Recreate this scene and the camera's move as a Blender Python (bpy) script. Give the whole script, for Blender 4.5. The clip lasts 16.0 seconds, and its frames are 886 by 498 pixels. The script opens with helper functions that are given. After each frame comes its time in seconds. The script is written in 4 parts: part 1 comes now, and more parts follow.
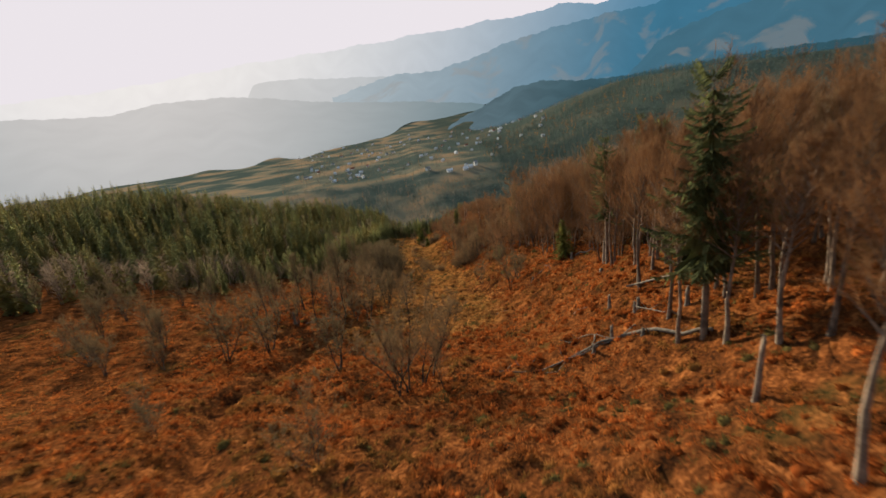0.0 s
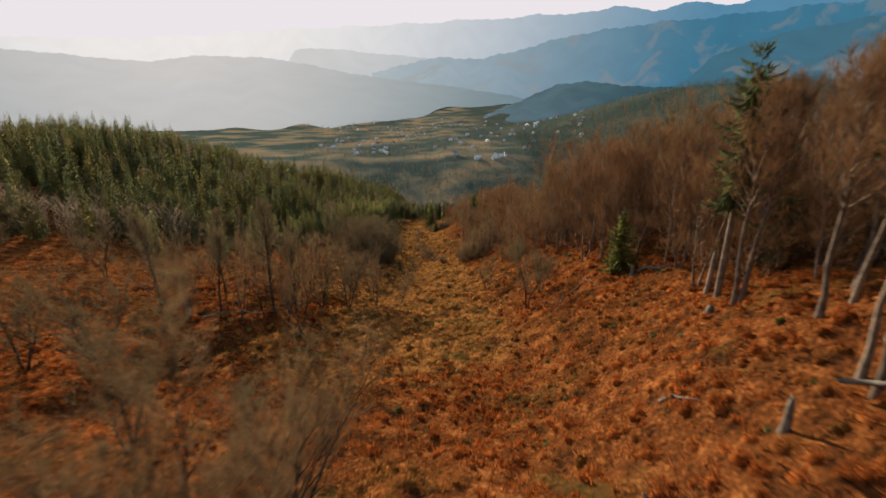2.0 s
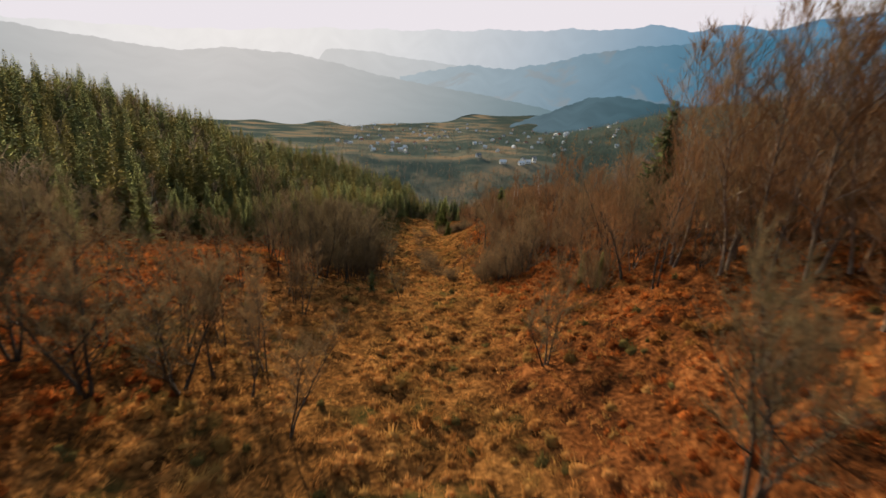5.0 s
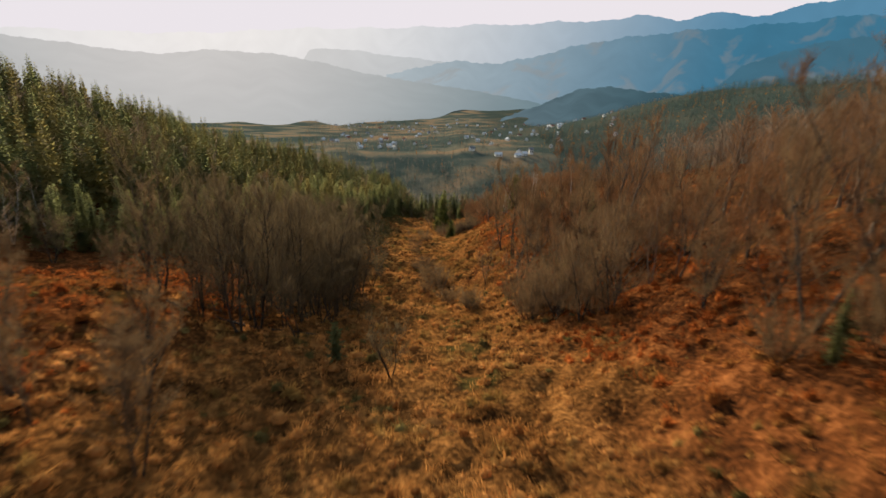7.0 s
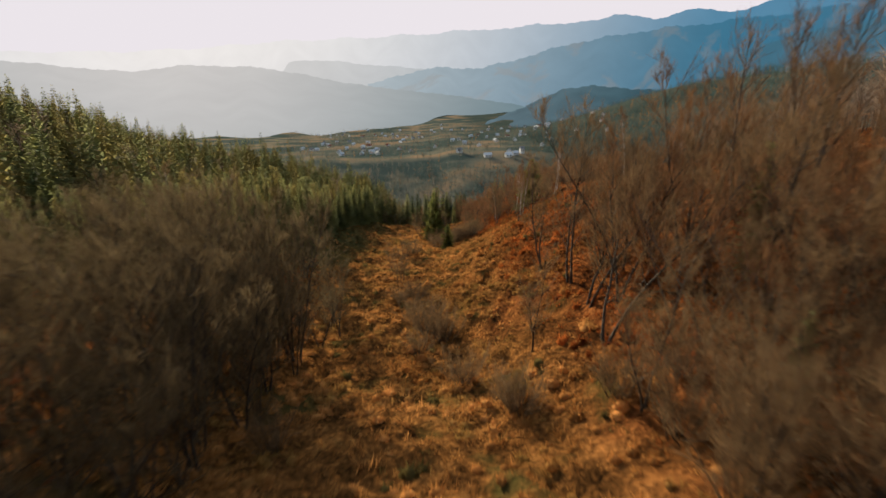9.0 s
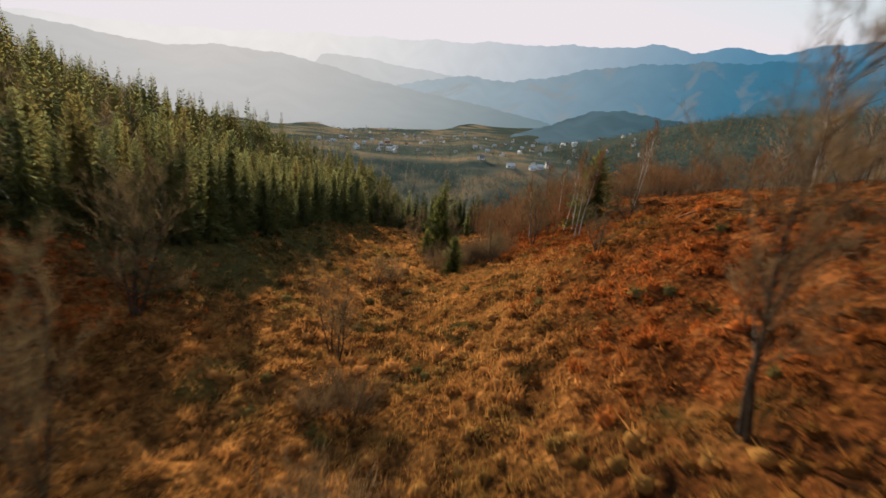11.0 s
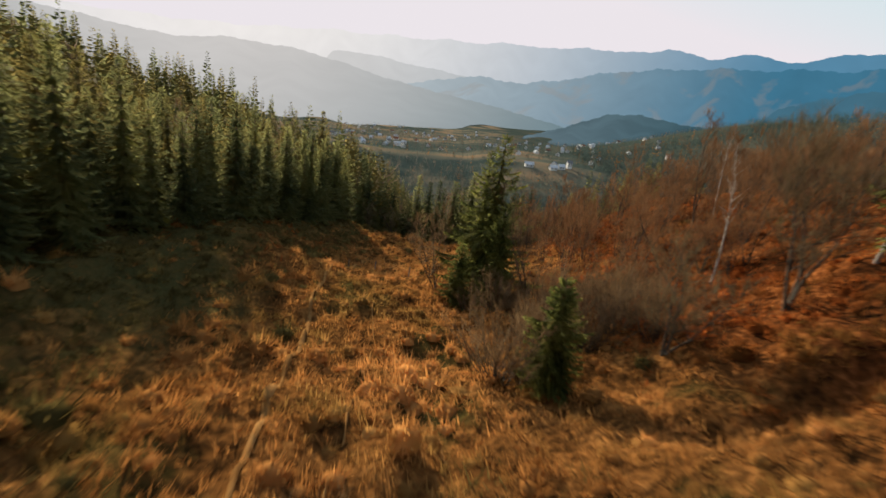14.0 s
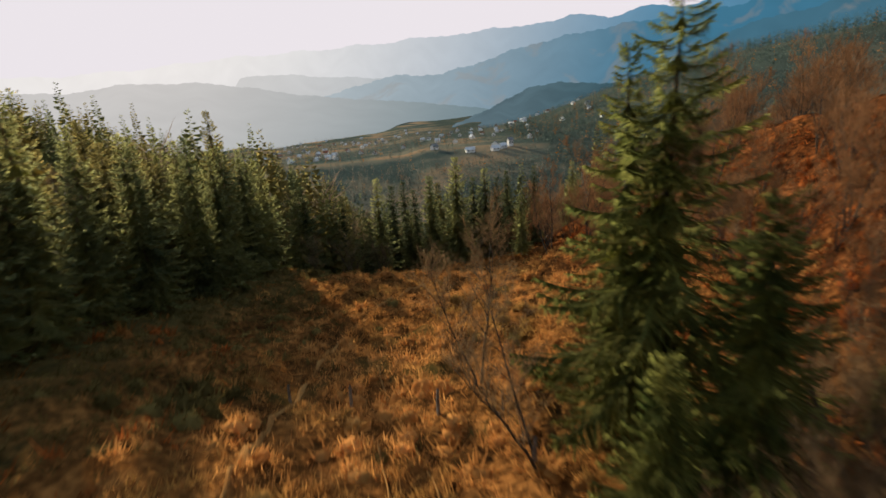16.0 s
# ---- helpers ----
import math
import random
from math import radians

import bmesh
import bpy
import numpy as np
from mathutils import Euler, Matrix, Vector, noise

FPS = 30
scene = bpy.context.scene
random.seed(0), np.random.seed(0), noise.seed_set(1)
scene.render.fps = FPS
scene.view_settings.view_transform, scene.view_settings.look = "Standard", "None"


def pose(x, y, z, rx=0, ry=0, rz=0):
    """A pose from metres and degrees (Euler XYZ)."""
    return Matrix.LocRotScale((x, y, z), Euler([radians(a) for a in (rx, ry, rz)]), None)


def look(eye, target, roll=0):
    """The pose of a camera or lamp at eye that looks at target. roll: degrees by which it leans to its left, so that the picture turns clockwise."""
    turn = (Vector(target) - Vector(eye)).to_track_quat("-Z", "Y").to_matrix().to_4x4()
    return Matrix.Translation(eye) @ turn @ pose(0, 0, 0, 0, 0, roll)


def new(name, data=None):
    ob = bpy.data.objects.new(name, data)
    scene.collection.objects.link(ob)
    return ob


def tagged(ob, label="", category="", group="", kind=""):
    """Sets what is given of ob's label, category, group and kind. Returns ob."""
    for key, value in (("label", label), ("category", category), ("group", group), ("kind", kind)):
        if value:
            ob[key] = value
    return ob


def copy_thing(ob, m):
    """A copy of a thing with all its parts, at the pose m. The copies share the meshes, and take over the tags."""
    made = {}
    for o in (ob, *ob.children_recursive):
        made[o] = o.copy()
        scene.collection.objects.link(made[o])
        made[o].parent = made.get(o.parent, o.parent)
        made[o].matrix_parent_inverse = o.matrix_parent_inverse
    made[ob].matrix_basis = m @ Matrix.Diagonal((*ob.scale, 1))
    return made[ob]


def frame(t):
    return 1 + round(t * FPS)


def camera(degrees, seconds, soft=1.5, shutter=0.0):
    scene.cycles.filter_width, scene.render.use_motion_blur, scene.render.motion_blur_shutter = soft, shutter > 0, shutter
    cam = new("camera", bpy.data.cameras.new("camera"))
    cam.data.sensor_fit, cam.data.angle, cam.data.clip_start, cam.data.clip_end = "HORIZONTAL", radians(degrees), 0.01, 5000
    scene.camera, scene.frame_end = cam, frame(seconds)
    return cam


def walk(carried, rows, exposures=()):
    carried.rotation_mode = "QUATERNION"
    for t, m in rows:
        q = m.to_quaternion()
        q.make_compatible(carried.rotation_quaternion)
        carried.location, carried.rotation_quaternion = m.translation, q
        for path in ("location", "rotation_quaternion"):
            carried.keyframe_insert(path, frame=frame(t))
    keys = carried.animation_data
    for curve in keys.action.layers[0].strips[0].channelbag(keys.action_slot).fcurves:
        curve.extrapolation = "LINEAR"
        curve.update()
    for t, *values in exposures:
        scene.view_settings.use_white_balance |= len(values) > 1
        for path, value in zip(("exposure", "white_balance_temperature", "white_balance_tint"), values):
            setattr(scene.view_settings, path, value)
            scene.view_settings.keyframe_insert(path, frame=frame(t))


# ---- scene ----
cam = camera(82.1, 16.0, soft=1.55, shutter=0.5)
PATH = [
    (0, (0.02, 0.01, 100.03), (1.286, 18.992, 93.850), -7.54),
    (0.5, (1.79, 9.14, 96.84), (2.916, 28.088, 90.537), -6.33),
    (1, (3.49, 18.34, 93.53), (4.446, 37.263, 87.135), -4.46),
    (1.5, (5.22, 27.45, 90.21), (5.965, 46.360, 83.741), -2.19),
    (2, (6.77, 36.71, 86.80), (7.286, 55.613, 80.282), -0.24),
    (2.5, (7.87, 45.78, 83.53), (8.194, 64.681, 76.990), 1.11),
    (3, (8.67, 54.99, 80.10), (8.850, 73.919, 73.643), 2.35),
    (3.5, (9.23, 64.12, 76.74), (9.298, 83.080, 70.379), 2.95),
    (4, (9.55, 73.43, 73.35), (9.520, 92.434, 67.120), 3.32),
    (4.2, (9.61, 77.29, 72.00), (9.527, 96.310, 65.812), 3.49),
    (6.3, (7.69, 113.41, 62.48), (7.541, 132.392, 56.192), 2.83),
    (6.5, (7.19, 116.98, 61.39), (7.163, 135.954, 55.069), 2.56),
    (7, (6.51, 126.48, 58.49), (6.661, 145.480, 52.243), 1.49),
    (7.5, (6.07, 135.98, 55.66), (6.326, 154.990, 49.453), 0.25),
    (8, (5.71, 145.05, 53.01), (6.081, 164.083, 46.890), -0.71),
    (8.5, (5.58, 153.91, 50.47), (6.052, 172.981, 44.450), -1.03),
    (9, (5.72, 162.68, 48.23), (6.274, 181.760, 42.266), -0.91),
    (9.2, (5.83, 166.23, 47.26), (6.395, 185.333, 41.351), -0.49),
    (11.3, (7.73, 204.61, 37.77), (7.813, 223.796, 32.129), 6.85),
    (11.5, (7.75, 207.33, 37.10), (7.768, 226.525, 31.480), 7.54),
    (12, (7.66, 214.92, 35.32), (7.521, 234.132, 29.756), 8.85),
    (12.5, (7.22, 222.40, 33.42), (7.000, 241.618, 27.894), 9.26),
    (13, (6.47, 229.73, 31.72), (6.257, 248.938, 26.138), 9.13),
    (13.5, (5.45, 237.17, 29.91), (5.306, 256.370, 24.303), 8.53),
    (14, (4.39, 244.28, 28.16), (4.330, 263.465, 22.524), 7.28),
    (14.5, (3.34, 251.32, 26.49), (3.616, 270.489, 20.774), 4.60),
    (15, (2.31, 258.10, 25.08), (2.900, 277.240, 19.307), 1.90),
    (15.5, (1.59, 264.53, 23.66), (2.665, 283.701, 18.050), -2.11),
    (16, (0.76, 270.15, 23.68), (2.495, 289.265, 18.055), -4.04),
]
walk(cam, [(t, look(eye, target, roll)) for t, eye, target, roll in PATH], exposures=[(0, 1.36, 6500, 6)])

# ---- sky and sun ----
SUN_AZ, SUN_EL = -24.0, 14.0  # degrees: from +y towards +x, above the horizontal
world = bpy.data.worlds.new("sky")
world.use_nodes = True
scene.world = world
wn = world.node_tree.nodes
sky = wn.new("ShaderNodeTexSky")
sky.sky_type, sky.sun_disc = "NISHITA", False
sky.sun_elevation, sky.sun_rotation = radians(SUN_EL), radians(SUN_AZ)
sky.altitude, sky.air_density, sky.dust_density, sky.ozone_density = 700, 1.0, 0.25, 3.0
paler = wn.new("ShaderNodeHueSaturation")
paler.inputs["Saturation"].default_value = 0.62
hazy = wn.new("ShaderNodeGamma")  # a hazy sky: the zenith paler, the glow round the sun weaker
hazy.inputs["Gamma"].default_value = 0.6
veil = wn.new("ShaderNodeMix")
veil.data_type, veil.blend_type = "RGBA", "DARKEN"
veil.inputs[0].default_value, veil.inputs[7].default_value = 1.0, (2.2, 2.02, 2.17, 1)
wn["Background"].inputs["Strength"].default_value = 0.15
world.node_tree.links.new(sky.outputs[0], hazy.inputs["Color"])
world.node_tree.links.new(hazy.outputs[0], paler.inputs["Color"])
world.node_tree.links.new(paler.outputs[0], veil.inputs[6])
world.node_tree.links.new(veil.outputs[2], wn["Background"].inputs["Color"])
sun_data = bpy.data.lights.new("sun", "SUN")
sun_data.energy, sun_data.angle, sun_data.color = 3.6, radians(0.6), (1.0, 0.84, 0.62)
sun = new("sun", sun_data)
az, el = radians(SUN_AZ), radians(SUN_EL)
to_sun = Vector((math.sin(az) * math.cos(el), math.cos(az) * math.cos(el), math.sin(el)))
sun.matrix_world = look(to_sun * 300, (0, 0, 0))


# ---- materials ----
def ramp(nodes, stops):
    r = nodes.new("ShaderNodeValToRGB")
    while len(r.color_ramp.elements) < len(stops):
        r.color_ramp.elements.new(0.5)
    for e, (p, c) in zip(r.color_ramp.elements, stops):
        e.position, e.color = p, (*c, 1)
    return r


def material(name, dark, light, scale=3.0, fine=25.0, rough=0.85, bump=0.3, vary="", spread=0.35, through_light=0.0, shine=0.2, patch=None, clear=1.0):
    """Two scales of noise between two colours; vary: 'island' or 'object' shifts the brightness piece by piece."""
    m = bpy.data.materials.new(name)
    m.use_nodes = True
    n, k = m.node_tree.nodes, m.node_tree.links
    b = n["Principled BSDF"]
    b.inputs["Roughness"].default_value = rough
    b.inputs["Specular IOR Level"].default_value = shine
    geo = n.new("ShaderNodeNewGeometry")
    big, small = n.new("ShaderNodeTexNoise"), n.new("ShaderNodeTexNoise")
    big.inputs["Scale"].default_value, small.inputs["Scale"].default_value = scale, fine
    big.inputs["Detail"].default_value = small.inputs["Detail"].default_value = 4
    k.new(geo.outputs["Position"], big.inputs["Vector"])
    k.new(geo.outputs["Position"], small.inputs["Vector"])
    mix = n.new("ShaderNodeMath")
    mix.operation = "MULTIPLY_ADD"
    mix.inputs[1].default_value = 0.4
    half = n.new("ShaderNodeMath")
    half.operation = "MULTIPLY"
    half.inputs[1].default_value = 0.6
    k.new(big.outputs["Fac"], half.inputs[0])
    k.new(small.outputs["Fac"], mix.inputs[0])
    k.new(half.outputs[0], mix.inputs[2])
    r = ramp(n, [(0.36, dark), (0.64, light)])
    k.new(mix.outputs[0], r.inputs["Fac"])
    out = r.outputs["Color"]
    if patch:
        spot = n.new("ShaderNodeTexNoise")
        spot.inputs["Scale"].default_value, spot.inputs["Detail"].default_value = patch[1], 5
        k.new(geo.outputs["Position"], spot.inputs["Vector"])
        mask = ramp(n, [(0.50, (0, 0, 0)), (0.62, (patch[2],) * 3)])
        k.new(spot.outputs["Fac"], mask.inputs["Fac"])
        blend = n.new("ShaderNodeMix")
        blend.data_type = "RGBA"
        k.new(mask.outputs["Color"], blend.inputs[0])
        k.new(out, blend.inputs[6])
        blend.inputs[7].default_value = (*patch[0], 1)
        out = blend.outputs[2]
    if vary:
        src = n.new("ShaderNodeObjectInfo").outputs["Random"] if vary == "object" else geo.outputs["Random Per Island"]
        hsv = n.new("ShaderNodeHueSaturation")
        rng = n.new("ShaderNodeMapRange")
        rng.inputs["To Min"].default_value, rng.inputs["To Max"].default_value = 1 - spread, 1 + spread
        k.new(src, rng.inputs["Value"])
        k.new(rng.outputs[0], hsv.inputs["Value"])
        k.new(out, hsv.inputs["Color"])
        out = hsv.outputs["Color"]
    k.new(out, b.inputs["Base Color"])
    if bump:
        bp = n.new("ShaderNodeBump")
        bp.inputs["Strength"].default_value = bump
        bp.inputs["Distance"].default_value = 0.05
        k.new(small.outputs["Fac"], bp.inputs["Height"])
        k.new(bp.outputs[0], b.inputs["Normal"])
    if through_light:
        tr = n.new("ShaderNodeBsdfTranslucent")
        glow = n.new("ShaderNodeHueSaturation")  # light through thin shoots is brighter and yellower than light off them
        glow.inputs["Value"].default_value = clear
        k.new(out, glow.inputs["Color"])
        k.new(glow.outputs[0], tr.inputs["Color"])
        ms = n.new("ShaderNodeMixShader")
        ms.inputs[0].default_value = through_light
        k.new(b.outputs[0], ms.inputs[1])
        k.new(tr.outputs[0], ms.inputs[2])
        k.new(ms.outputs[0], n["Material Output"].inputs["Surface"])
    return m


BARK = material("grey_bark", (0.022, 0.017, 0.012), (0.080, 0.062, 0.045), 2, 18, vary="object")
FOREST_BARK = material("warm_bark", (0.06, 0.042, 0.03), (0.24, 0.175, 0.125), 1.5, 14, vary="object")
BIRCH_BARK = material("birch_bark", (0.20, 0.17, 0.14), (0.60, 0.55, 0.49), 2.5, 12, vary="object", spread=0.15)
TWIG = material("brown_twigs", (0.11, 0.068, 0.035), (0.28, 0.180, 0.093), 0.5, 8, bump=0, vary="island", spread=0.35, through_light=0.3, rough=0.8, shine=0.06)
RUST_TWIG = material("rusty_twigs", (0.11, 0.056, 0.026), (0.30, 0.155, 0.072), 0.3, 6, bump=0, vary="island", spread=0.35, through_light=0.3, rough=0.8, shine=0.06)
GREY_TWIG = material("grey_twigs", (0.072, 0.052, 0.028), (0.205, 0.148, 0.080), 0.5, 8, bump=0, vary="island", spread=0.35, through_light=0.35, rough=0.8, shine=0.06)
NEEDLE = material("spruce_needles", (0.080, 0.098, 0.050), (0.28, 0.27, 0.105), 0.3, 4, bump=0, vary="island", spread=0.14, through_light=0.75, shine=0.05, clear=1.25)
BRIGHT_NEEDLE = material("sunlit_needles", (0.042, 0.062, 0.018), (0.21, 0.205, 0.058), 0.6, 5, bump=0, vary="island", spread=0.45, through_light=0.65, shine=0.05, clear=1.2)
DARK_NEEDLE = material("dark_needles", (0.040, 0.056, 0.028), (0.15, 0.155, 0.060), 0.4, 5, bump=0, vary="island", spread=0.3, through_light=0.5, shine=0.05)
OLIVE = material("olive_needles", (0.085, 0.085, 0.032), (0.30, 0.235, 0.08), 0.3, 4, bump=0, vary="island", spread=0.14, through_light=0.65, shine=0.05, clear=1.3)
# green of the grass, dark enough to carry the left wood's shade too
GREEN_SHADE = material("green_grass", (0.066, 0.050, 0.016), (0.175, 0.128, 0.042), 0.15, 2.0, bump=0, vary="island", spread=0.45, through_light=0.4, shine=0.0)
ROSY_TWIG = material("rosy_twigs", (0.11, 0.078, 0.055), (0.25, 0.180, 0.130), 0.1, 3, bump=0, vary="island", spread=0.35, through_light=0.4, shine=0.05)
# far needles: the blue-green of hazy distance is mixed into the base colour
FAR_NEEDLE = material("haze_tinted_needles", (0.055, 0.085, 0.075), (0.13, 0.165, 0.13), 0.05, 3, bump=0, vary="island", spread=0.35, through_light=0.4, shine=0.05)
DEADWOOD = material("weathered_wood", (0.065, 0.052, 0.040), (0.22, 0.18, 0.14), 2, 20, vary="object", spread=0.2)
BRACKEN = material("dead_bracken", (0.15, 0.034, 0.009), (0.45, 0.132, 0.031), 0.15, 2.0, bump=0, vary="island", spread=0.5, through_light=0.45, shine=0.0, patch=((0.13, 0.105, 0.032), 0.11, 0.55))
STRAW = material("dry_grass", (0.25, 0.100, 0.026), (0.62, 0.295, 0.092), 0.12, 2.0, bump=0, vary="island", spread=0.38, through_light=0.5, shine=0.0, patch=((0.17, 0.14, 0.04), 0.23, 0.5))


# ---- the lie of the land ----
def bell(x):
    return np.exp(-np.minimum(x * x, 60))


def smooth(a, b, x):
    t = np.clip((x - a) / (b - a), 0, 1)
    return t * t * (3 - 2 * t)


PROFILE_Y = np.array([-400, -100, 0, 50, 84, 115, 166, 196, 220, 236, 264, 286, 316, 330, 360, 440, 560, 680, 760, 1000, 1600, 6000], float)
PROFILE_Z = np.array([235, 120, 86, 67.7, 55.3, 48, 36.5, 26.5, 22.3, 22, 16.7, 12.9, 7.3, 4.0, -9, -32, -44, -34, -25, -34, -60, -60], float)
_fine = np.arange(-400.0, 6000.0, 4.0)
_prof = np.interp(_fine, PROFILE_Y, PROFILE_Z)
_kernel = np.hanning(9) / np.hanning(9).sum()
_prof = np.convolve(np.pad(_prof, 4, mode="edge"), _kernel, mode="valid")


DITCH_Y, DITCH_X = [20, 40, 52, 63, 85, 99, 112], [-13, -21, -24.5, -22.5, -21.5, -15.4, -6]


def waves(x, y, size, seed):
    """Cheap rolling noise, about -1 to 1, from a few slanted sines."""
    r = np.random.RandomState(seed)
    out = 0
    for _ in range(7):
        a, p, s = r.uniform(0, 6.283), r.uniform(0, 6.283), r.uniform(0.6, 1.7)
        out = out + np.sin((x * np.cos(a) + y * np.sin(a)) * s * 6.283 / size + p + 1.5 * np.sin((x * np.sin(a) - y * np.cos(a)) * 3.1 / size))
    return out / 3.2


def land(x, y):
    """Height of the ground: the falling ski meadow, the bank on its right, the terrace and wooded hill on its left, the valley."""
    x, y = np.asarray(x, float), np.asarray(y, float)
    z = np.interp(y, _fine, _prof)
    near = 1 - smooth(310, 400, y)
    swell, dip = bell((y - 225) / 35), bell((y - 110) / 30) + bell((y - 168) / 18)
    lo, hi = 10 - 9 * swell + 3 * dip, 42 - 8 * swell
    rise = np.clip((x - lo) / (hi - lo), 0, 1)
    z = z + 13 * rise * rise * (3 - 2 * rise) * (0.3 + 0.7 * near) * (0.6 + 0.4 * smooth(30, 65, y)) + 0.16 * np.maximum(x - 42, 0) * near * (1 - smooth(100, 500, x))
    z = z + 4.5 * smooth(3, 26, -x) * (1 - smooth(450, 560, y)) * (0.55 + 0.45 * smooth(80, 110, y))
    hill = smooth(60, 400, y) * (1 - smooth(430, 570, y))
    z = z + (0.40 * np.clip(-x - 40, 0, 110) + 0.05 * np.clip(-x - 150, 0, 500)) * (0.08 + 0.92 * hill) * (1 - smooth(600, 1200, -x))
    z = z - 0.045 * np.clip(35 + 0.03 * (y - 700) - x, 0, 260) * smooth(520, 900, y)
    z = z + 18 * (1 - np.exp(-np.clip(-x - 5, 0, 400) / 15)) * bell((x + 40) / 60) * smooth(322, 395, y) * (1 - smooth(450, 560, y))
    z = z + 95 * smooth(140, 560, x) * smooth(380, 560, y) * (1 - smooth(1100, 1700, y))
    fade = bell(x / 220) * (1 - smooth(330, 500, y))
    z = z + fade * (0.5 * waves(x, y, 30, 3) + 0.25 * waves(x, y, 9, 5) + 0.27 * waves(x, y, 3.8, 6) + 0.18 * waves(x, y, 2.2, 8))
    # a ditch down the field, a wet hollow, and the cut bank of an old track
    course = np.interp(y, DITCH_Y, DITCH_X)
    z = z - 1.9 * bell((x - course) / 1.7) * smooth(22, 34, y) * (1 - smooth(100, 112, y))
    z = z - 0.5 * bell((x - 0.5 * (y - 96)) / 1.2) * smooth(88, 94, y) * (1 - smooth(110, 116, y))
    z = z - 1.4 * bell((y - 258.6 - 0.27 * (x - 14.5)) / 1.0) * smooth(12, 15, x) * (1 - smooth(25, 28, x))
    return z


def H(x, y):
    return float(land(x, y))


class Geo:
    """Vertices and faces on their way into one mesh."""

    def __init__(self):
        self.v, self.f, self.n = [], [], 0

    def add(self, verts, faces):
        self.v.append(np.asarray(verts, float))
        self.f.extend(tuple(i + self.n for i in q) for q in faces)
        self.n += len(verts)

    def mesh(self, name, mat, shade=False):
        me = bpy.data.meshes.new(name)
        me.from_pydata(np.concatenate(self.v).tolist() if self.v else [], [], self.f)
        me.materials.append(mat)
        if shade:
            me.polygons.foreach_set("use_smooth", [True] * len(me.polygons))
        return me

    def arrays(self):
        return np.concatenate(self.v), self.f


def scatter_mesh(name, mat, protos, places):
    """One mesh out of many turned and scaled copies. protos: (verts, tris); places: rows of proto, x, y, z, turn, size, height factor."""
    vs, fs, n = [], [], 0
    for k, (pv, pf) in enumerate(protos):
        pv, pf = np.asarray(pv), np.asarray(pf)
        places = np.asarray(places, float)
        rows = places[places[:, 0] == k][:, 1:]
        if not len(rows):
            continue
        c, s = np.cos(rows[:, 3])[:, None], np.sin(rows[:, 3])[:, None]
        size, tall = rows[:, 4][:, None], rows[:, 5][:, None]
        x = (pv[:, 0] * c - pv[:, 1] * s) * size + rows[:, 0:1]
        y = (pv[:, 0] * s + pv[:, 1] * c) * size + rows[:, 1:2]
        z = pv[:, 2] * size * tall + rows[:, 2:3]
        vs.append(np.stack([x, y, z], -1).reshape(-1, 3))
        idx = (pf[None] + (np.arange(len(rows)) * len(pv))[:, None, None] + n).reshape(-1, 3)
        fs.append(idx)
        n += len(rows) * len(pv)
    v, f = np.concatenate(vs), np.concatenate(fs)
    me = bpy.data.meshes.new(name)
    me.vertices.add(len(v))
    me.vertices.foreach_set("co", v.ravel())
    me.loops.add(f.size)
    me.loops.foreach_set("vertex_index", f.ravel().astype(np.int32))
    me.polygons.add(len(f))
    me.polygons.foreach_set("loop_start", np.arange(0, f.size, 3, dtype=np.int32))
    me.update(calc_edges=True)
    me.validate()
    me.materials.append(mat)
    return me


def tube(g, pts, radii, sides):
    """A tapered pipe through pts; the last ring closes to a point if its radius is 0."""
    pts = [Vector(p) for p in pts]
    verts, faces = [], []
    for i, p in enumerate(pts):
        d = (pts[min(i + 1, len(pts) - 1)] - pts[max(i - 1, 0)]).normalized()
        a = d.orthogonal().normalized()
        b = d.cross(a)
        for k in range(sides):
            w = 6.2832 * k / sides
            verts.append(p + radii[i] * (math.cos(w) * a + math.sin(w) * b))
    for i in range(len(pts) - 1):
        for k in range(sides):
            q = (k + 1) % sides
            faces.append((i * sides + k, i * sides + q, (i + 1) * sides + q, (i + 1) * sides + k))
    g.add([tuple(v) for v in verts], faces)


def wander(r, p, d, length, steps, bend, lift):
    """Points of a crooked stem."""
    pts, d = [p.copy()], d.normalized()
    for _ in range(steps):
        d = (d + Vector((r.gauss(0, bend), r.gauss(0, bend), r.gauss(0, bend) + lift))).normalized()
        p = p + d * (length / steps)
        pts.append(p.copy())
    return pts, d


def sprig(g, r, p, d, length, width):
    """A thin twig: one slim, slightly lifted triangle."""
    side = d.cross(Vector((r.gauss(0, 1), r.gauss(0, 1), r.gauss(0, 1)))).normalized() * width
    end = p + d * length + Vector((r.gauss(0, 0.1), r.gauss(0, 0.1), 0.12 + r.gauss(0, 0.1))) * length
    g.add([tuple(p - side), tuple(p + side), tuple(end)], [(0, 1, 2)])


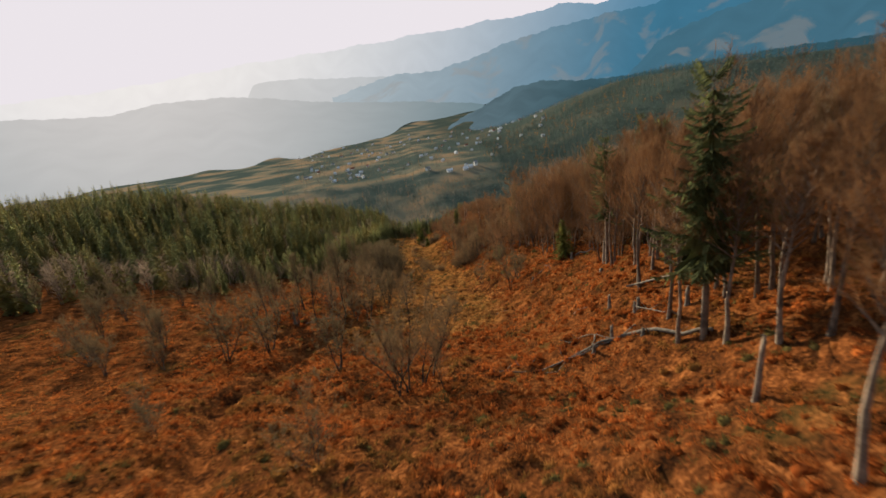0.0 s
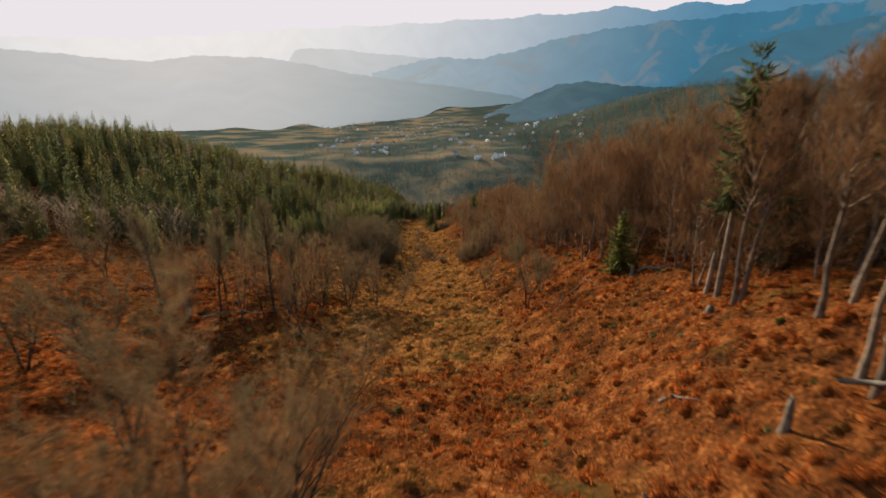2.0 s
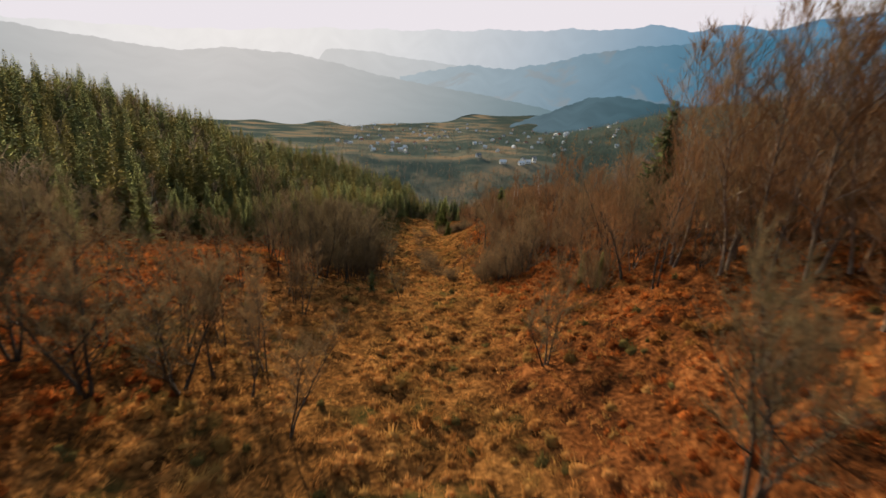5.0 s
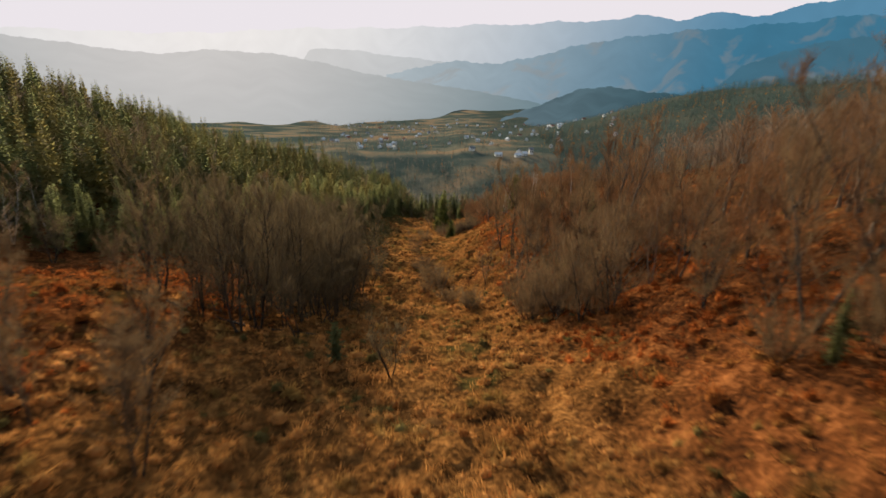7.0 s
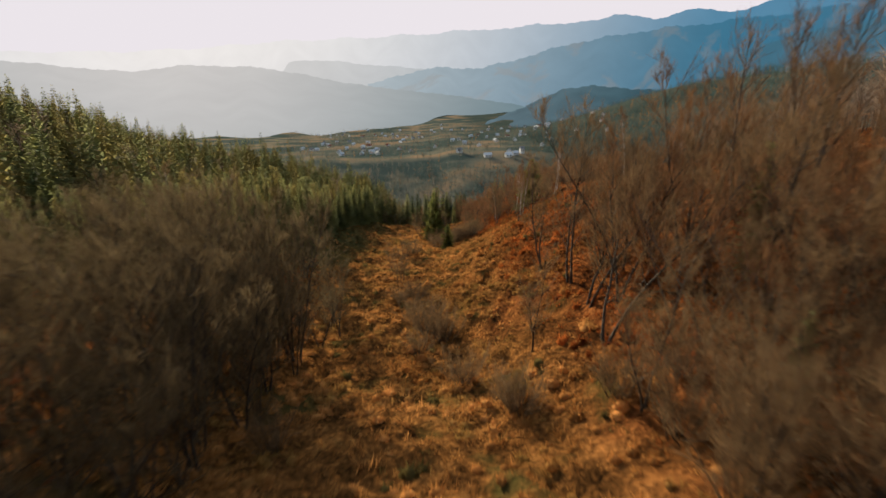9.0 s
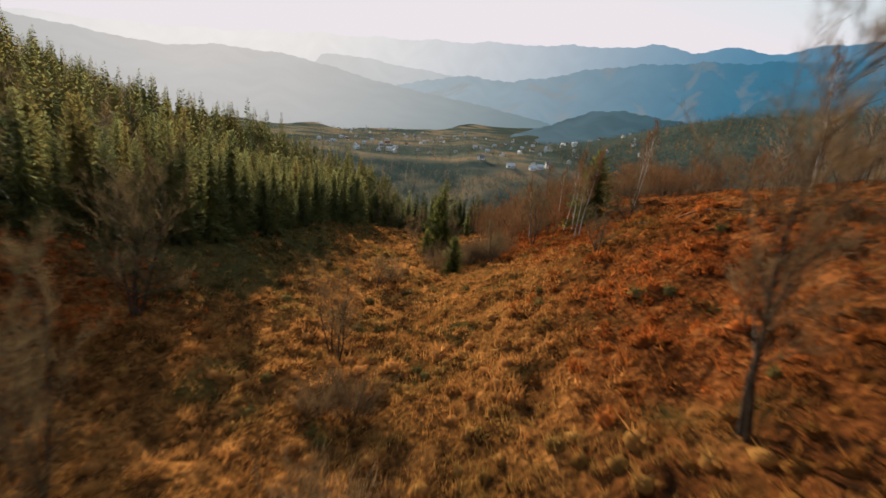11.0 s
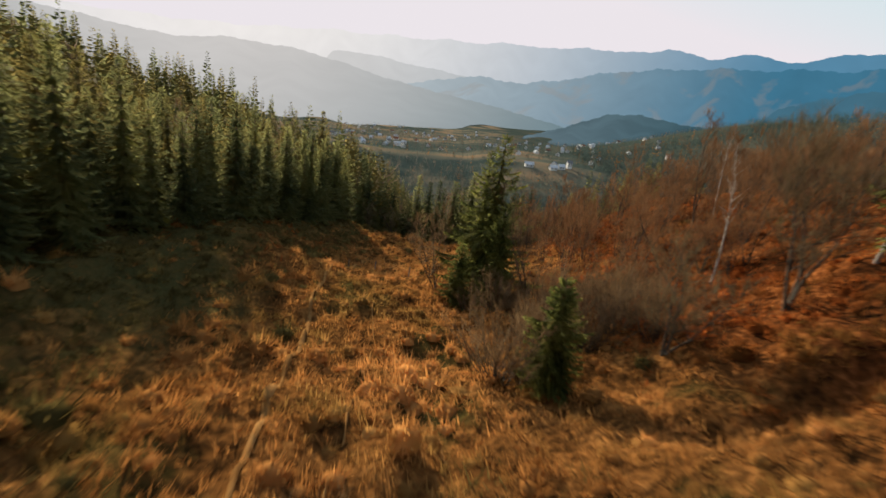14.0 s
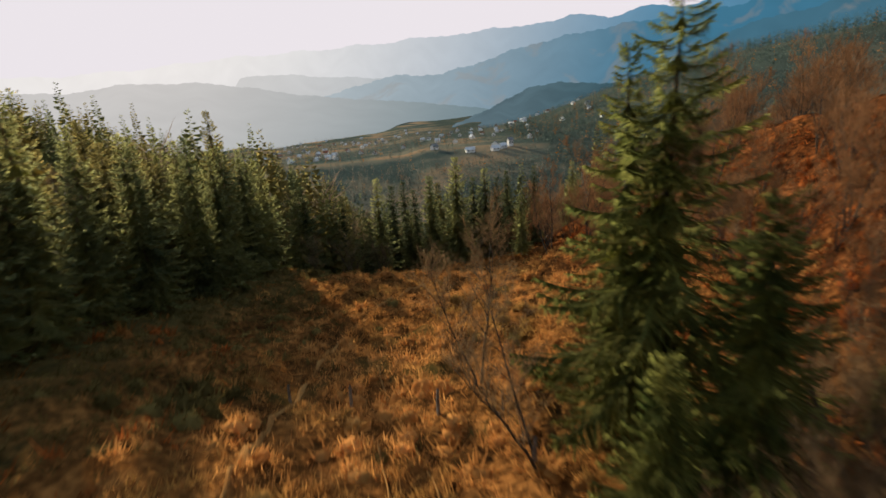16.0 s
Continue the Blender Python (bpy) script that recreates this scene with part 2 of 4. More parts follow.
def bare_tree(seed, height, stems=1, first=0.35, spread=0.35, limbs=16, branches=6, twigs=7, lean=0.06, girth=0.013, twig_len=0.8, upright=0.6, fine=0.0):
    """A leafless tree: (trunk and limbs, fine crown), each a Geo."""
    r = random.Random(seed)
    wood, crown = Geo(), Geo()
    fine = fine or 0.0085 + 0.00032 * height
    for s in range(stems):
        out = 0.0 if stems == 1 else r.uniform(0.10, 0.34)
        a = 6.2832 * (s + r.uniform(-0.3, 0.3)) / stems
        d = Vector((math.cos(a) * out + r.gauss(0, lean), math.sin(a) * out + r.gauss(0, lean), 1)).normalized()
        tall = height * (1 if s == 0 else r.uniform(0.7, 1.0))
        rad = height * girth * (1 if stems == 1 else 0.6)
        start = Vector((math.cos(a), math.sin(a), 0)) * (0 if stems == 1 else 0.02 * height)
        pts, _ = wander(r, start - d * 0.4, d, tall * 0.95, 8, 0.05 if stems == 1 else 0.09, 0.03)
        tube(wood, pts, [rad * 1.35] + [rad * (1 - 0.118 * i) for i in range(1, 9)], 5)
        n = max(5, limbs // stems + 2)
        for j in range(n):
            t = first + (0.98 - first) * (j + r.random()) / n
            i = min(int(t * 8), 7)
            p = pts[i].lerp(pts[i + 1], t * 8 - i)
            a2 = 2.4 * j + r.uniform(-0.6, 0.6)
            ld = Vector((math.cos(a2), math.sin(a2), upright + 0.9 * t)).normalized()
            ll = height * spread * (1.2 - 0.8 * abs(t - 0.5)) * r.uniform(0.65, 1.1) * (0.65 if t > 0.85 else 1)
            lp, le = wander(r, p, ld, ll, 3, 0.14, 0.06)
            lr = rad * 0.42 * (1.1 - 0.6 * t)
            tube(wood, lp, [lr, lr * 0.7, lr * 0.42, lr * 0.12], 3)
            for b in range(branches):
                bt = 0.12 + 0.88 * (b + r.random()) / branches
                bi = min(int(bt * 3), 2)
                bp = lp[bi].lerp(lp[bi + 1], bt * 3 - bi)
                bd = (le * 0.9 + Vector((r.gauss(0, 0.6), r.gauss(0, 0.6), r.gauss(0.45, 0.4)))).normalized()
                bl = ll * r.uniform(0.4, 0.8) * (1.15 - 0.5 * bt)
                bpts, be = wander(r, bp, bd, bl, 2, 0.12, 0.10)
                tube(crown, [bpts[0], bpts[2]], [max(lr * 0.2, fine * 1.1), fine * 0.4], 3)
                for q in range(2 * twigs):
                    tt = 0.1 + 0.9 * (q + r.random()) / (2 * twigs)
                    tp = bpts[0].lerp(bpts[2], tt)
                    td = (be * 0.8 + Vector((r.gauss(0, 0.62), r.gauss(0, 0.62), r.gauss(0.5, 0.4)))).normalized()
                    sprig(crown, r, tp, td, twig_len * r.uniform(0.45, 1.2), fine)
    return wood, crown


def bush(seed, height, stems=40, twigs=60):
    """A thicket of thin stems that fan out from one root."""
    r = random.Random(seed)
    wood, crown = Geo(), Geo()
    for s in range(stems):
        a, o = r.uniform(0, 6.2832), r.uniform(0.15, 0.95)
        d = Vector((math.cos(a) * o, math.sin(a) * o, 1)).normalized()
        base = Vector((math.cos(a), math.sin(a), 0)) * r.uniform(0, 0.18) * height
        base.z = -0.2
        pts, e = wander(r, base, d, height * r.uniform(0.6, 1.0), 4, 0.13, 0.03)
        rad = 0.006 * height
        tube(wood, pts, [rad, rad * 0.8, rad * 0.6, rad * 0.35, rad * 0.1], 3)
        for _ in range(twigs):
            t = r.uniform(0.25, 1)
            i = min(int(t * 4), 3)
            p = pts[i].lerp(pts[i + 1], t * 4 - i)
            td = (e + Vector((r.gauss(0, 0.6), r.gauss(0, 0.6), r.gauss(0.2, 0.4)))).normalized()
            sprig(crown, r, p, td, height * r.uniform(0.10, 0.24), 0.0075)
    return wood, crown


def bough(crown, r, p, end, sag, wide):
    """One drooping bough for far away: a ragged kite whose edges hang."""
    d = end - p
    side = Vector((-d.y, d.x, 0)).normalized() * wide
    mid = p + d * 0.55 + Vector((0, 0, sag))
    hang = Vector((0, 0, -wide * r.uniform(0.5, 1.2)))
    crown.add([tuple(p), tuple(mid + side + hang), tuple(end), tuple(mid - side + hang)], [(0, 1, 2), (2, 3, 0)])


def frond(crown, r, p, ang, ln, fall, sprays, wide=1.0):
    """A spruce bough: a bent stem with slim hanging shoots along both sides, their feet overlapping into a fan."""
    sag = 0.16 * ln
    along = lambda q: p + Vector((math.cos(ang) * ln * q, math.sin(ang) * ln * q, fall * ln * q - sag * math.sin(q * 3.14)))
    foot = 1.25 / sprays
    for k in range(sprays):
        q = 0.10 + 0.88 * (k + r.random()) / sprays
        half = (0.10 + 0.40 * ln * (1.06 - q)) * r.uniform(0.6, 1.2) * wide
        turn = ang + (1 if k % 2 else -1) * r.uniform(0.35, 1.05)
        tip = along(q) + Vector((math.cos(turn) * half, math.sin(turn) * half, -half * r.uniform(0.1, 0.75)))
        crown.add([tuple(along(max(q - foot, 0))), tuple(along(min(q + foot, 1))), tuple(tip)], [(0, 1, 2)])
    w = Vector((-math.sin(ang), math.cos(ang), 0)) * (0.012 + 0.012 * ln)
    root, mid, end = along(0), along(0.55), along(1.0)
    crown.add([tuple(v) for v in (root - w, root + w, mid + w, mid - w, end)], [(0, 1, 2, 3), (3, 2, 4)])


def spruce(seed, height, width, bare=0.06, whorls=26, arms=7, sprays=5, gaps=0.1, core=0.5, wide=1.0, taper=0.75):
    """A conifer: (trunk, needled boughs). bare: the part of the height with no boughs."""
    r = random.Random(seed)
    wood, crown = Geo(), Geo()
    top = Vector((r.gauss(0, 0.01), r.gauss(0, 0.01), 1)) * height
    pts = [Vector((0, 0, -0.4)), top * 0.3, top * 0.6, top * 0.85, top]
    rad = height * 0.012
    tube(wood, pts, [rad * 1.3, rad, rad * 0.65, rad * 0.3, rad * 0.05], 6)
    total = whorls * arms
    lobe = [r.uniform(0.75, 1.2) for _ in range(9)]
    for i in range(total):
        if r.random() < gaps:
            continue
        t = min(bare + (1 - bare) * ((i + r.random()) / total) ** 0.82, 0.985)
        reach = width * 0.5 * ((1 - t) / (1 - bare)) ** taper * (0.65 if t < bare + 0.07 else 1) + 0.20
        ang = 2.399963 * i + r.uniform(-0.5, 0.5)
        ln = reach * r.uniform(0.5, 1.15) * lobe[int(t * 8.9)] ** 0.7
        p = top * t
        fall = 0.9 if t > 0.95 else 0.24 - 0.75 * (1 - t)
        if sprays == 0:
            end = p + Vector((math.cos(ang) * ln, math.sin(ang) * ln, fall * ln * 0.8))
            bough(crown, r, p, end, -0.10 * ln, ln * r.uniform(0.24, 0.36))
        else:
            frond(crown, r, p, ang, ln, fall, sprays, wide)
    # the dense inside of the crown, in ragged overlapping skirts
    for j in range(12 if core else 0):
        t = bare + 0.05 + (0.93 - bare) * j / 12
        if t > 0.93:
            break
        reach = width * 0.5 * ((1 - t) / (1 - bare)) ** taper * core * lobe[int(min(t, 0.99) * 8.9)] ** 0.7
        rise, turn = height * 0.11 * (1.1 - t), r.uniform(0, 6)
        rim = []
        for q in range(18):
            w = reach * r.uniform(0.8, 1.25) * (1.1 if q % 2 else 0.5)
            rim.append(tuple(top * t + Vector((math.cos(turn + q * 0.349) * w, math.sin(turn + q * 0.349) * w, -w * r.uniform(0.1, 0.7)))))
        crown.add(rim + [tuple(top * t + Vector((0, 0, rise)))], [(q, (q + 1) % 18, 18) for q in range(18) if r.random() < 0.9])
    return wood, crown


def thing(name, label, category, at, parts, group="", turn=0.0, size=1.0):
    """An empty at the base with its parts: (name, mesh or Geo, material)."""
    e = new(name)
    e.empty_display_size = 0.5
    tagged(e, label, category, group)
    e.matrix_world = Matrix.LocRotScale(at, Euler((0, 0, turn)), (size,) * 3)
    for pn, g, mat in parts:
        ob = new(pn, g.mesh(pn, mat, shade=pn == "trunk") if isinstance(g, Geo) else g)
        ob.parent = e
    return e


# ---- ground: one sheet to the horizon ----
def spaced(lo, hi, step, far_lo, far_hi, grow=1.07):
    mid = list(np.arange(lo, hi + 0.01, step))
    s, a = step, lo
    left = []
    while a > far_lo:
        s *= grow
        a -= s
        left.append(a)
    s, a = step, hi
    right = []
    while a < far_hi:
        s *= grow
        a += s
        right.append(a)
    return np.array(left[::-1] + mid + right)


gx, gy = spaced(-46, 40, 0.8, -4800, 4800, 1.09), spaced(8, 325, 0.8, -300, 5000, 1.055)
X, Y = np.meshgrid(gx, gy)
Z = land(X, Y)
verts = np.stack([X, Y, Z], -1).reshape(-1, 3)
nx, ny = len(gx), len(gy)
ii = (np.arange(ny - 1)[:, None] * nx + np.arange(nx - 1)[None]).ravel()
quads = np.stack([ii, ii + 1, ii + nx + 1, ii + nx], 1)
gm = bpy.data.meshes.new("ground")
gm.vertices.add(len(verts))
gm.vertices.foreach_set("co", verts.ravel())
gm.loops.add(quads.size)
gm.loops.foreach_set("vertex_index", quads.ravel().astype(np.int32))
gm.polygons.add(len(quads))
gm.polygons.foreach_set("loop_start", np.arange(0, quads.size, 4, dtype=np.int32))
gm.update(calc_edges=True)
gm.polygons.foreach_set("use_smooth", [True] * len(quads))
def ground_material():
    m = bpy.data.materials.new("meadow_ground")
    m.use_nodes = True
    n, k = m.node_tree.nodes, m.node_tree.links
    b = n["Principled BSDF"]
    b.inputs["Roughness"].default_value = 0.95
    b.inputs["Specular IOR Level"].default_value = 0.0
    geo = n.new("ShaderNodeNewGeometry")
    xyz = n.new("ShaderNodeSeparateXYZ")
    k.new(geo.outputs["Position"], xyz.inputs[0])

    def noise_at(scale, detail=5):
        t = n.new("ShaderNodeTexNoise")
        t.inputs["Scale"].default_value, t.inputs["Detail"].default_value = scale, detail
        k.new(geo.outputs["Position"], t.inputs["Vector"])
        return t.outputs["Fac"]

    def calc(op, a, c):
        t = n.new("ShaderNodeMath")
        t.operation = op
        for i, v in enumerate((a, c)):
            if isinstance(v, (int, float)):
                t.inputs[i].default_value = v
            else:
                k.new(v, t.inputs[i])
        return t.outputs[0]

    def step(v, lo, hi):
        t = n.new("ShaderNodeMapRange")
        t.interpolation_type = "SMOOTHSTEP"
        t.inputs["From Min"].default_value, t.inputs["From Max"].default_value = lo, hi
        k.new(v, t.inputs["Value"])
        return t.outputs[0]

    def mixed(f, a, c):
        t = n.new("ShaderNodeMix")
        t.data_type = "RGBA"
        k.new(f, t.inputs[0])
        for i, v in ((6, a), (7, c)):
            if isinstance(v, tuple):
                t.inputs[i].default_value = (*v, 1)
            else:
                k.new(v, t.inputs[i])
        return t.outputs[2]

    patch, mid, fine = noise_at(0.06), noise_at(0.45), noise_at(3.2, 8)
    wob = calc("MULTIPLY", calc("SUBTRACT", patch, 0.5), 26)
    x = calc("ADD", xyz.outputs[0], wob)
    straw = calc("MULTIPLY", step(x, -20, -8), calc("SUBTRACT", 1, step(x, 12, 20)))
    straw = calc("MULTIPLY", straw, step(calc("ADD", xyz.outputs[1], wob), 76, 96))
    grain = calc("ADD", calc("MULTIPLY", mid, 0.5), calc("MULTIPLY", fine, 0.5))
    # dark stops put the shade of the gaps between plants into the ground colour
    rust = ramp(n, [(0.38, (0.022, 0.010, 0.005)), (0.52, (0.11, 0.036, 0.011)), (0.66, (0.28, 0.100, 0.030))])
    hay = ramp(n, [(0.38, (0.030, 0.014, 0.005)), (0.52, (0.13, 0.055, 0.016)), (0.66, (0.32, 0.140, 0.040))])
    k.new(grain, rust.inputs[0])
    k.new(grain, hay.inputs[0])
    col = mixed(straw, rust.outputs[0], hay.outputs[0])
    green = calc("MULTIPLY", step(noise_at(0.16, 6), 0.56, 0.70), calc("ADD", calc("MULTIPLY", straw, 0.35), 0.4))
    col = mixed(green, col, (0.048, 0.046, 0.014))
    # shade beside the left wood is put into the ground colour as darker green
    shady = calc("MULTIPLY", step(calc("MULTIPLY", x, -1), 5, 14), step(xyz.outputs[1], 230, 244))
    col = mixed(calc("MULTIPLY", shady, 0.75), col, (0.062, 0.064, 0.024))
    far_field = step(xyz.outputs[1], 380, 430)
    # far fields, paled and greyed: distance haze is put into these colours
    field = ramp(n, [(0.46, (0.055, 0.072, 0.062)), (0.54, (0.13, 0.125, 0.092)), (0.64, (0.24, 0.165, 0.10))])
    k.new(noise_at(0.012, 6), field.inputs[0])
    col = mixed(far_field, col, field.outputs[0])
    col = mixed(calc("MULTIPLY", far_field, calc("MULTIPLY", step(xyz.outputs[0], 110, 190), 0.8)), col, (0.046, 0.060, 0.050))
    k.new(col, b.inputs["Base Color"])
    bp = n.new("ShaderNodeBump")
    bp.inputs["Strength"].default_value, bp.inputs["Distance"].default_value = 1.0, 0.4
    k.new(grain, bp.inputs["Height"])
    k.new(bp.outputs[0], b.inputs["Normal"])
    return m


GROUND = ground_material()
gm.materials.append(GROUND)
tagged(new("ground", gm), "hillside meadow of rusty dead bracken and straw grass", "ground", kind="structure")

# ---- single trees ----
SPOTS = []


def plant(maker, name, label, category, x, y, turn=0.0, size=1.0, group="", bark=BARK, leaf=TWIG):
    wood, crown = maker
    SPOTS.append((x, y))
    return thing(name, label, category, (x, y, H(x, y)), [("trunk", wood, bark), ("crown", crown, leaf)], group, turn, size)


plant(spruce(1, 22.6, 10.5, bare=0.27, whorls=30, arms=7, sprays=40, gaps=0.22, core=0.42, taper=0.38), "spruce", "tall dark green spruce with a long bare trunk", "spruce", 24.8, 38.5, bark=FOREST_BARK, leaf=DARK_NEEDLE)
plant(spruce(2, 12.6, 9.2, bare=0.05, whorls=32, arms=6, sprays=60, gaps=0.22, core=0.22), "spruce", "tall green spruce standing alone beside the meadow", "spruce", 7.6, 282.5, leaf=BRIGHT_NEEDLE)
plant(spruce(9, 11.0, 5.0, bare=0.1, whorls=26, arms=6, sprays=40, core=0.3), "spruce", "slim green spruce grown against a taller one", "spruce", 7.1, 283.2, leaf=BRIGHT_NEEDLE)
plant(spruce(10, 4.6, 2.8, bare=0.02, whorls=22, arms=8, sprays=26), "spruce", "young bright green spruce below a tall one", "spruce", 5.7, 278.4, leaf=BRIGHT_NEEDLE)
plant(spruce(11, 7.3, 4.2, bare=0.05, whorls=26, arms=8, sprays=30), "spruce", "dark young spruce on the meadow edge", "spruce", 8.4, 279.2, leaf=BRIGHT_NEEDLE)
plant(spruce(3, 5.0, 4.2, bare=0.02, whorls=26, arms=9, sprays=30), "spruce", "small bushy green spruce beside a bare shrub", "spruce", 9.7, 264.6, leaf=BRIGHT_NEEDLE)
plant(spruce(4, 17.2, 8.0, bare=0.1, whorls=30, arms=8, sprays=14, core=0.6), "spruce", "dark spruce rising over bare trees", "spruce", 35.6, 155, leaf=DARK_NEEDLE)
plant(spruce(5, 8.4, 6.0, bare=0.03, whorls=26, arms=8, sprays=26, core=0.4), "spruce", "young yellow-green spruce leaning at the forest edge", "spruce", 32.7, 101.2, leaf=BRIGHT_NEEDLE)
plant(spruce(6, 3.0, 1.9, bare=0.05, whorls=14, sprays=10), "spruce", "small dark young spruce in the grass", "spruce", -1.1, 160.5, leaf=DARK_NEEDLE)

for seed, x, y, h, w, low, lab in [(31, 55.7, 113.3, 24.5, 7.0, 0.25, "tall dark spruce above the crowns of the wood"), (32, 32.3, 77.5, 20.7, 6.4, 0.36, "tall thin spruce with a bare lower trunk"), (33, 51.2, 131.4, 21.6, 6.6, 0.25, "tall dark spruce above the crowns of the wood"), (34, 34.3, 63.2, 17.9, 5.6, 0.38, "tall thin spruce with a bare lower trunk")]:
    plant(spruce(seed, h, w * 1.1, bare=low, whorls=28, arms=6, sprays=30, gaps=0.2, core=0.42, taper=0.5), "spruce", lab, "spruce", x, y, bark=FOREST_BARK, leaf=DARK_NEEDLE, group="tall spruces of the wood")

protos = {}
for k in range(3):
    protos["field", k] = bare_tree(20 + k, 8.0, stems=3, first=0.22, spread=0.31, limbs=30, branches=6, twigs=6, twig_len=0.65, girth=0.02)
    protos["tall", k] = bare_tree(30 + k, 18.0, stems=1, first=0.46, spread=0.20, limbs=34, branches=6, twigs=7, twig_len=0.9, upright=0.75)
    protos["mid", k] = bare_tree(40 + k, 11.0, stems=2, first=0.25, spread=0.21, limbs=28, branches=6, twigs=8, twig_len=0.6, upright=0.8, fine=0.0075)
    protos["bush", k] = bush(50 + k, 3.6)
    protos["thin", k] = bare_tree(60 + k, 18.0, stems=1, first=0.35, spread=0.20, limbs=18, branches=5, twigs=3, twig_len=1.3, upright=0.7, fine=0.02)
    protos["round", k] = bare_tree(80 + k, 7.5, stems=4, first=0.12, spread=0.30, limbs=30, branches=6, twigs=8, twig_len=0.5, upright=0.45, fine=0.0072)
    protos["birch", k] = bare_tree(85 + k, 13.0, stems=1, first=0.45, spread=0.12, limbs=24, branches=5, twigs=4, twig_len=0.6, girth=0.009, upright=0.9)

for k in range(3):
    protos["edge", k] = bare_tree(180 + k, 16.0, stems=2, first=0.10, spread=0.21, limbs=44, branches=6, twigs=6, twig_len=0.8, upright=0.6)

masters = {}


def wood_at(kind, x, y, size=1.0, leaf=TWIG, bark=BARK, name="bare_tree", label="leafless tree with a rounded brown crown", category="tree", group=""):
    r = random.Random(int(x * 131 + y * 977))
    k = r.randrange(3)
    key = (kind, k, leaf.name, bark.name, label)
    SPOTS.append((x, y))
    m = Matrix.LocRotScale((x, y, H(x, y)), Euler((0, 0, r.uniform(0, 6.28))), None)
    if key not in masters:
        wood, crown = protos[kind, k]
        masters[key] = thing(name, label, category, (x, y, H(x, y)), [("trunk", wood, bark), ("crown", crown, leaf)], group, r.uniform(0, 6.28), size)
        return masters[key]
    o = copy_thing(masters[key], m)
    o.scale = (size, size, size * r.uniform(0.9, 1.1))
    return o


FIR = [spruce(110 + k, 14.0, 6.4, bare=0.03, whorls=34, arms=6, sprays=22, gaps=0.03, core=0.4) for k in range(4)]
fir_masters = {}


def fir_at(x, y, size, label, leaf=NEEDLE, group="spruces"):
    r = random.Random(int(x * 71 + y * 913))
    k = r.randrange(4)
    SPOTS.append((x, y))
    if (k, label) not in fir_masters:
        fir_masters[k, label] = thing("spruce", label, "spruce", (x, y, H(x, y)), [("trunk", FIR[k][0], FOREST_BARK), ("crown", FIR[k][1], leaf)], group, 0, size)
        return
    o = copy_thing(fir_masters[k, label], Matrix.LocRotScale((x, y, H(x, y)), Euler((0, 0, r.uniform(0, 6.28))), None))
    o.scale = (size, size, size * r.uniform(0.9, 1.1))


FIELD = [(-12.0, 63, 1.2), (-5, 64, 0.8), (-34.5, 83, 1.25), (-51, 96, 1.2), (-57, 86, 1.1), (-27, 83, 1.3), (-12, 118, 1.25), (-25.5, 99, 0.8), (-46, 84, 0.9), (-66, 96, 1.3), (-72, 112, 1.3), (-40, 118, 1.3), (-52, 124, 1.3), (21.5, 107, 1.35), (-33, 112, 1.2), (-22, 121, 1.3), (-24.6, 40.3, 0.5), (-80, 90, 1.2), (-60, 110, 1.2), (-17, 119, 1.2), (-14, 104, 0.7), (-8, 121, 1.2), (24.5, 112, 0.9), (18, 128, 0.9), (-53, 99, 1.0), (-62.9, 91.6, 1.0), (-29.2, 47.7, 0.6), (-97, 160, 1.3), (-88, 140, 1.3), (-75, 128, 1.3), (-108, 146, 1.3), (-66, 140, 1.2), (-47.6, 193.8, 1.2), (-56, 188, 1.2), (3.3, 157.6, 0.6), (14.7, 265.1, 0.7), (20.2, 266.3, 0.95), (19.8, 238, 0.6), (27, 252, 0.75), (2.0, 247.5, 0.55)]
for x, y, s in FIELD:
    s *= 1.2 if -40 < x < 0 and 75 < y < 130 else 1.0
    wood_at("field", x, y, s, leaf=GREY_TWIG, label="low spreading leafless tree in the bracken field", group="trees of the field")
for x, y, s in [(-12, 231, 1.6), (20, 170, 1.25), (22, 168.5, 1.3), (18.5, 173, 1.1), (23.5, 171, 1.3), (16.8, 176.5, 0.9)]:
    wood_at("round", x, y, s, leaf=TWIG if x > 5 else GREY_TWIG, label="brown leafless tree on the bank", group="trees of the bank")
wood_at("round", -9.2, 31.6, 1.05, leaf=GREY_TWIG, label="low spreading leafless tree in the bracken field", group="trees of the field")
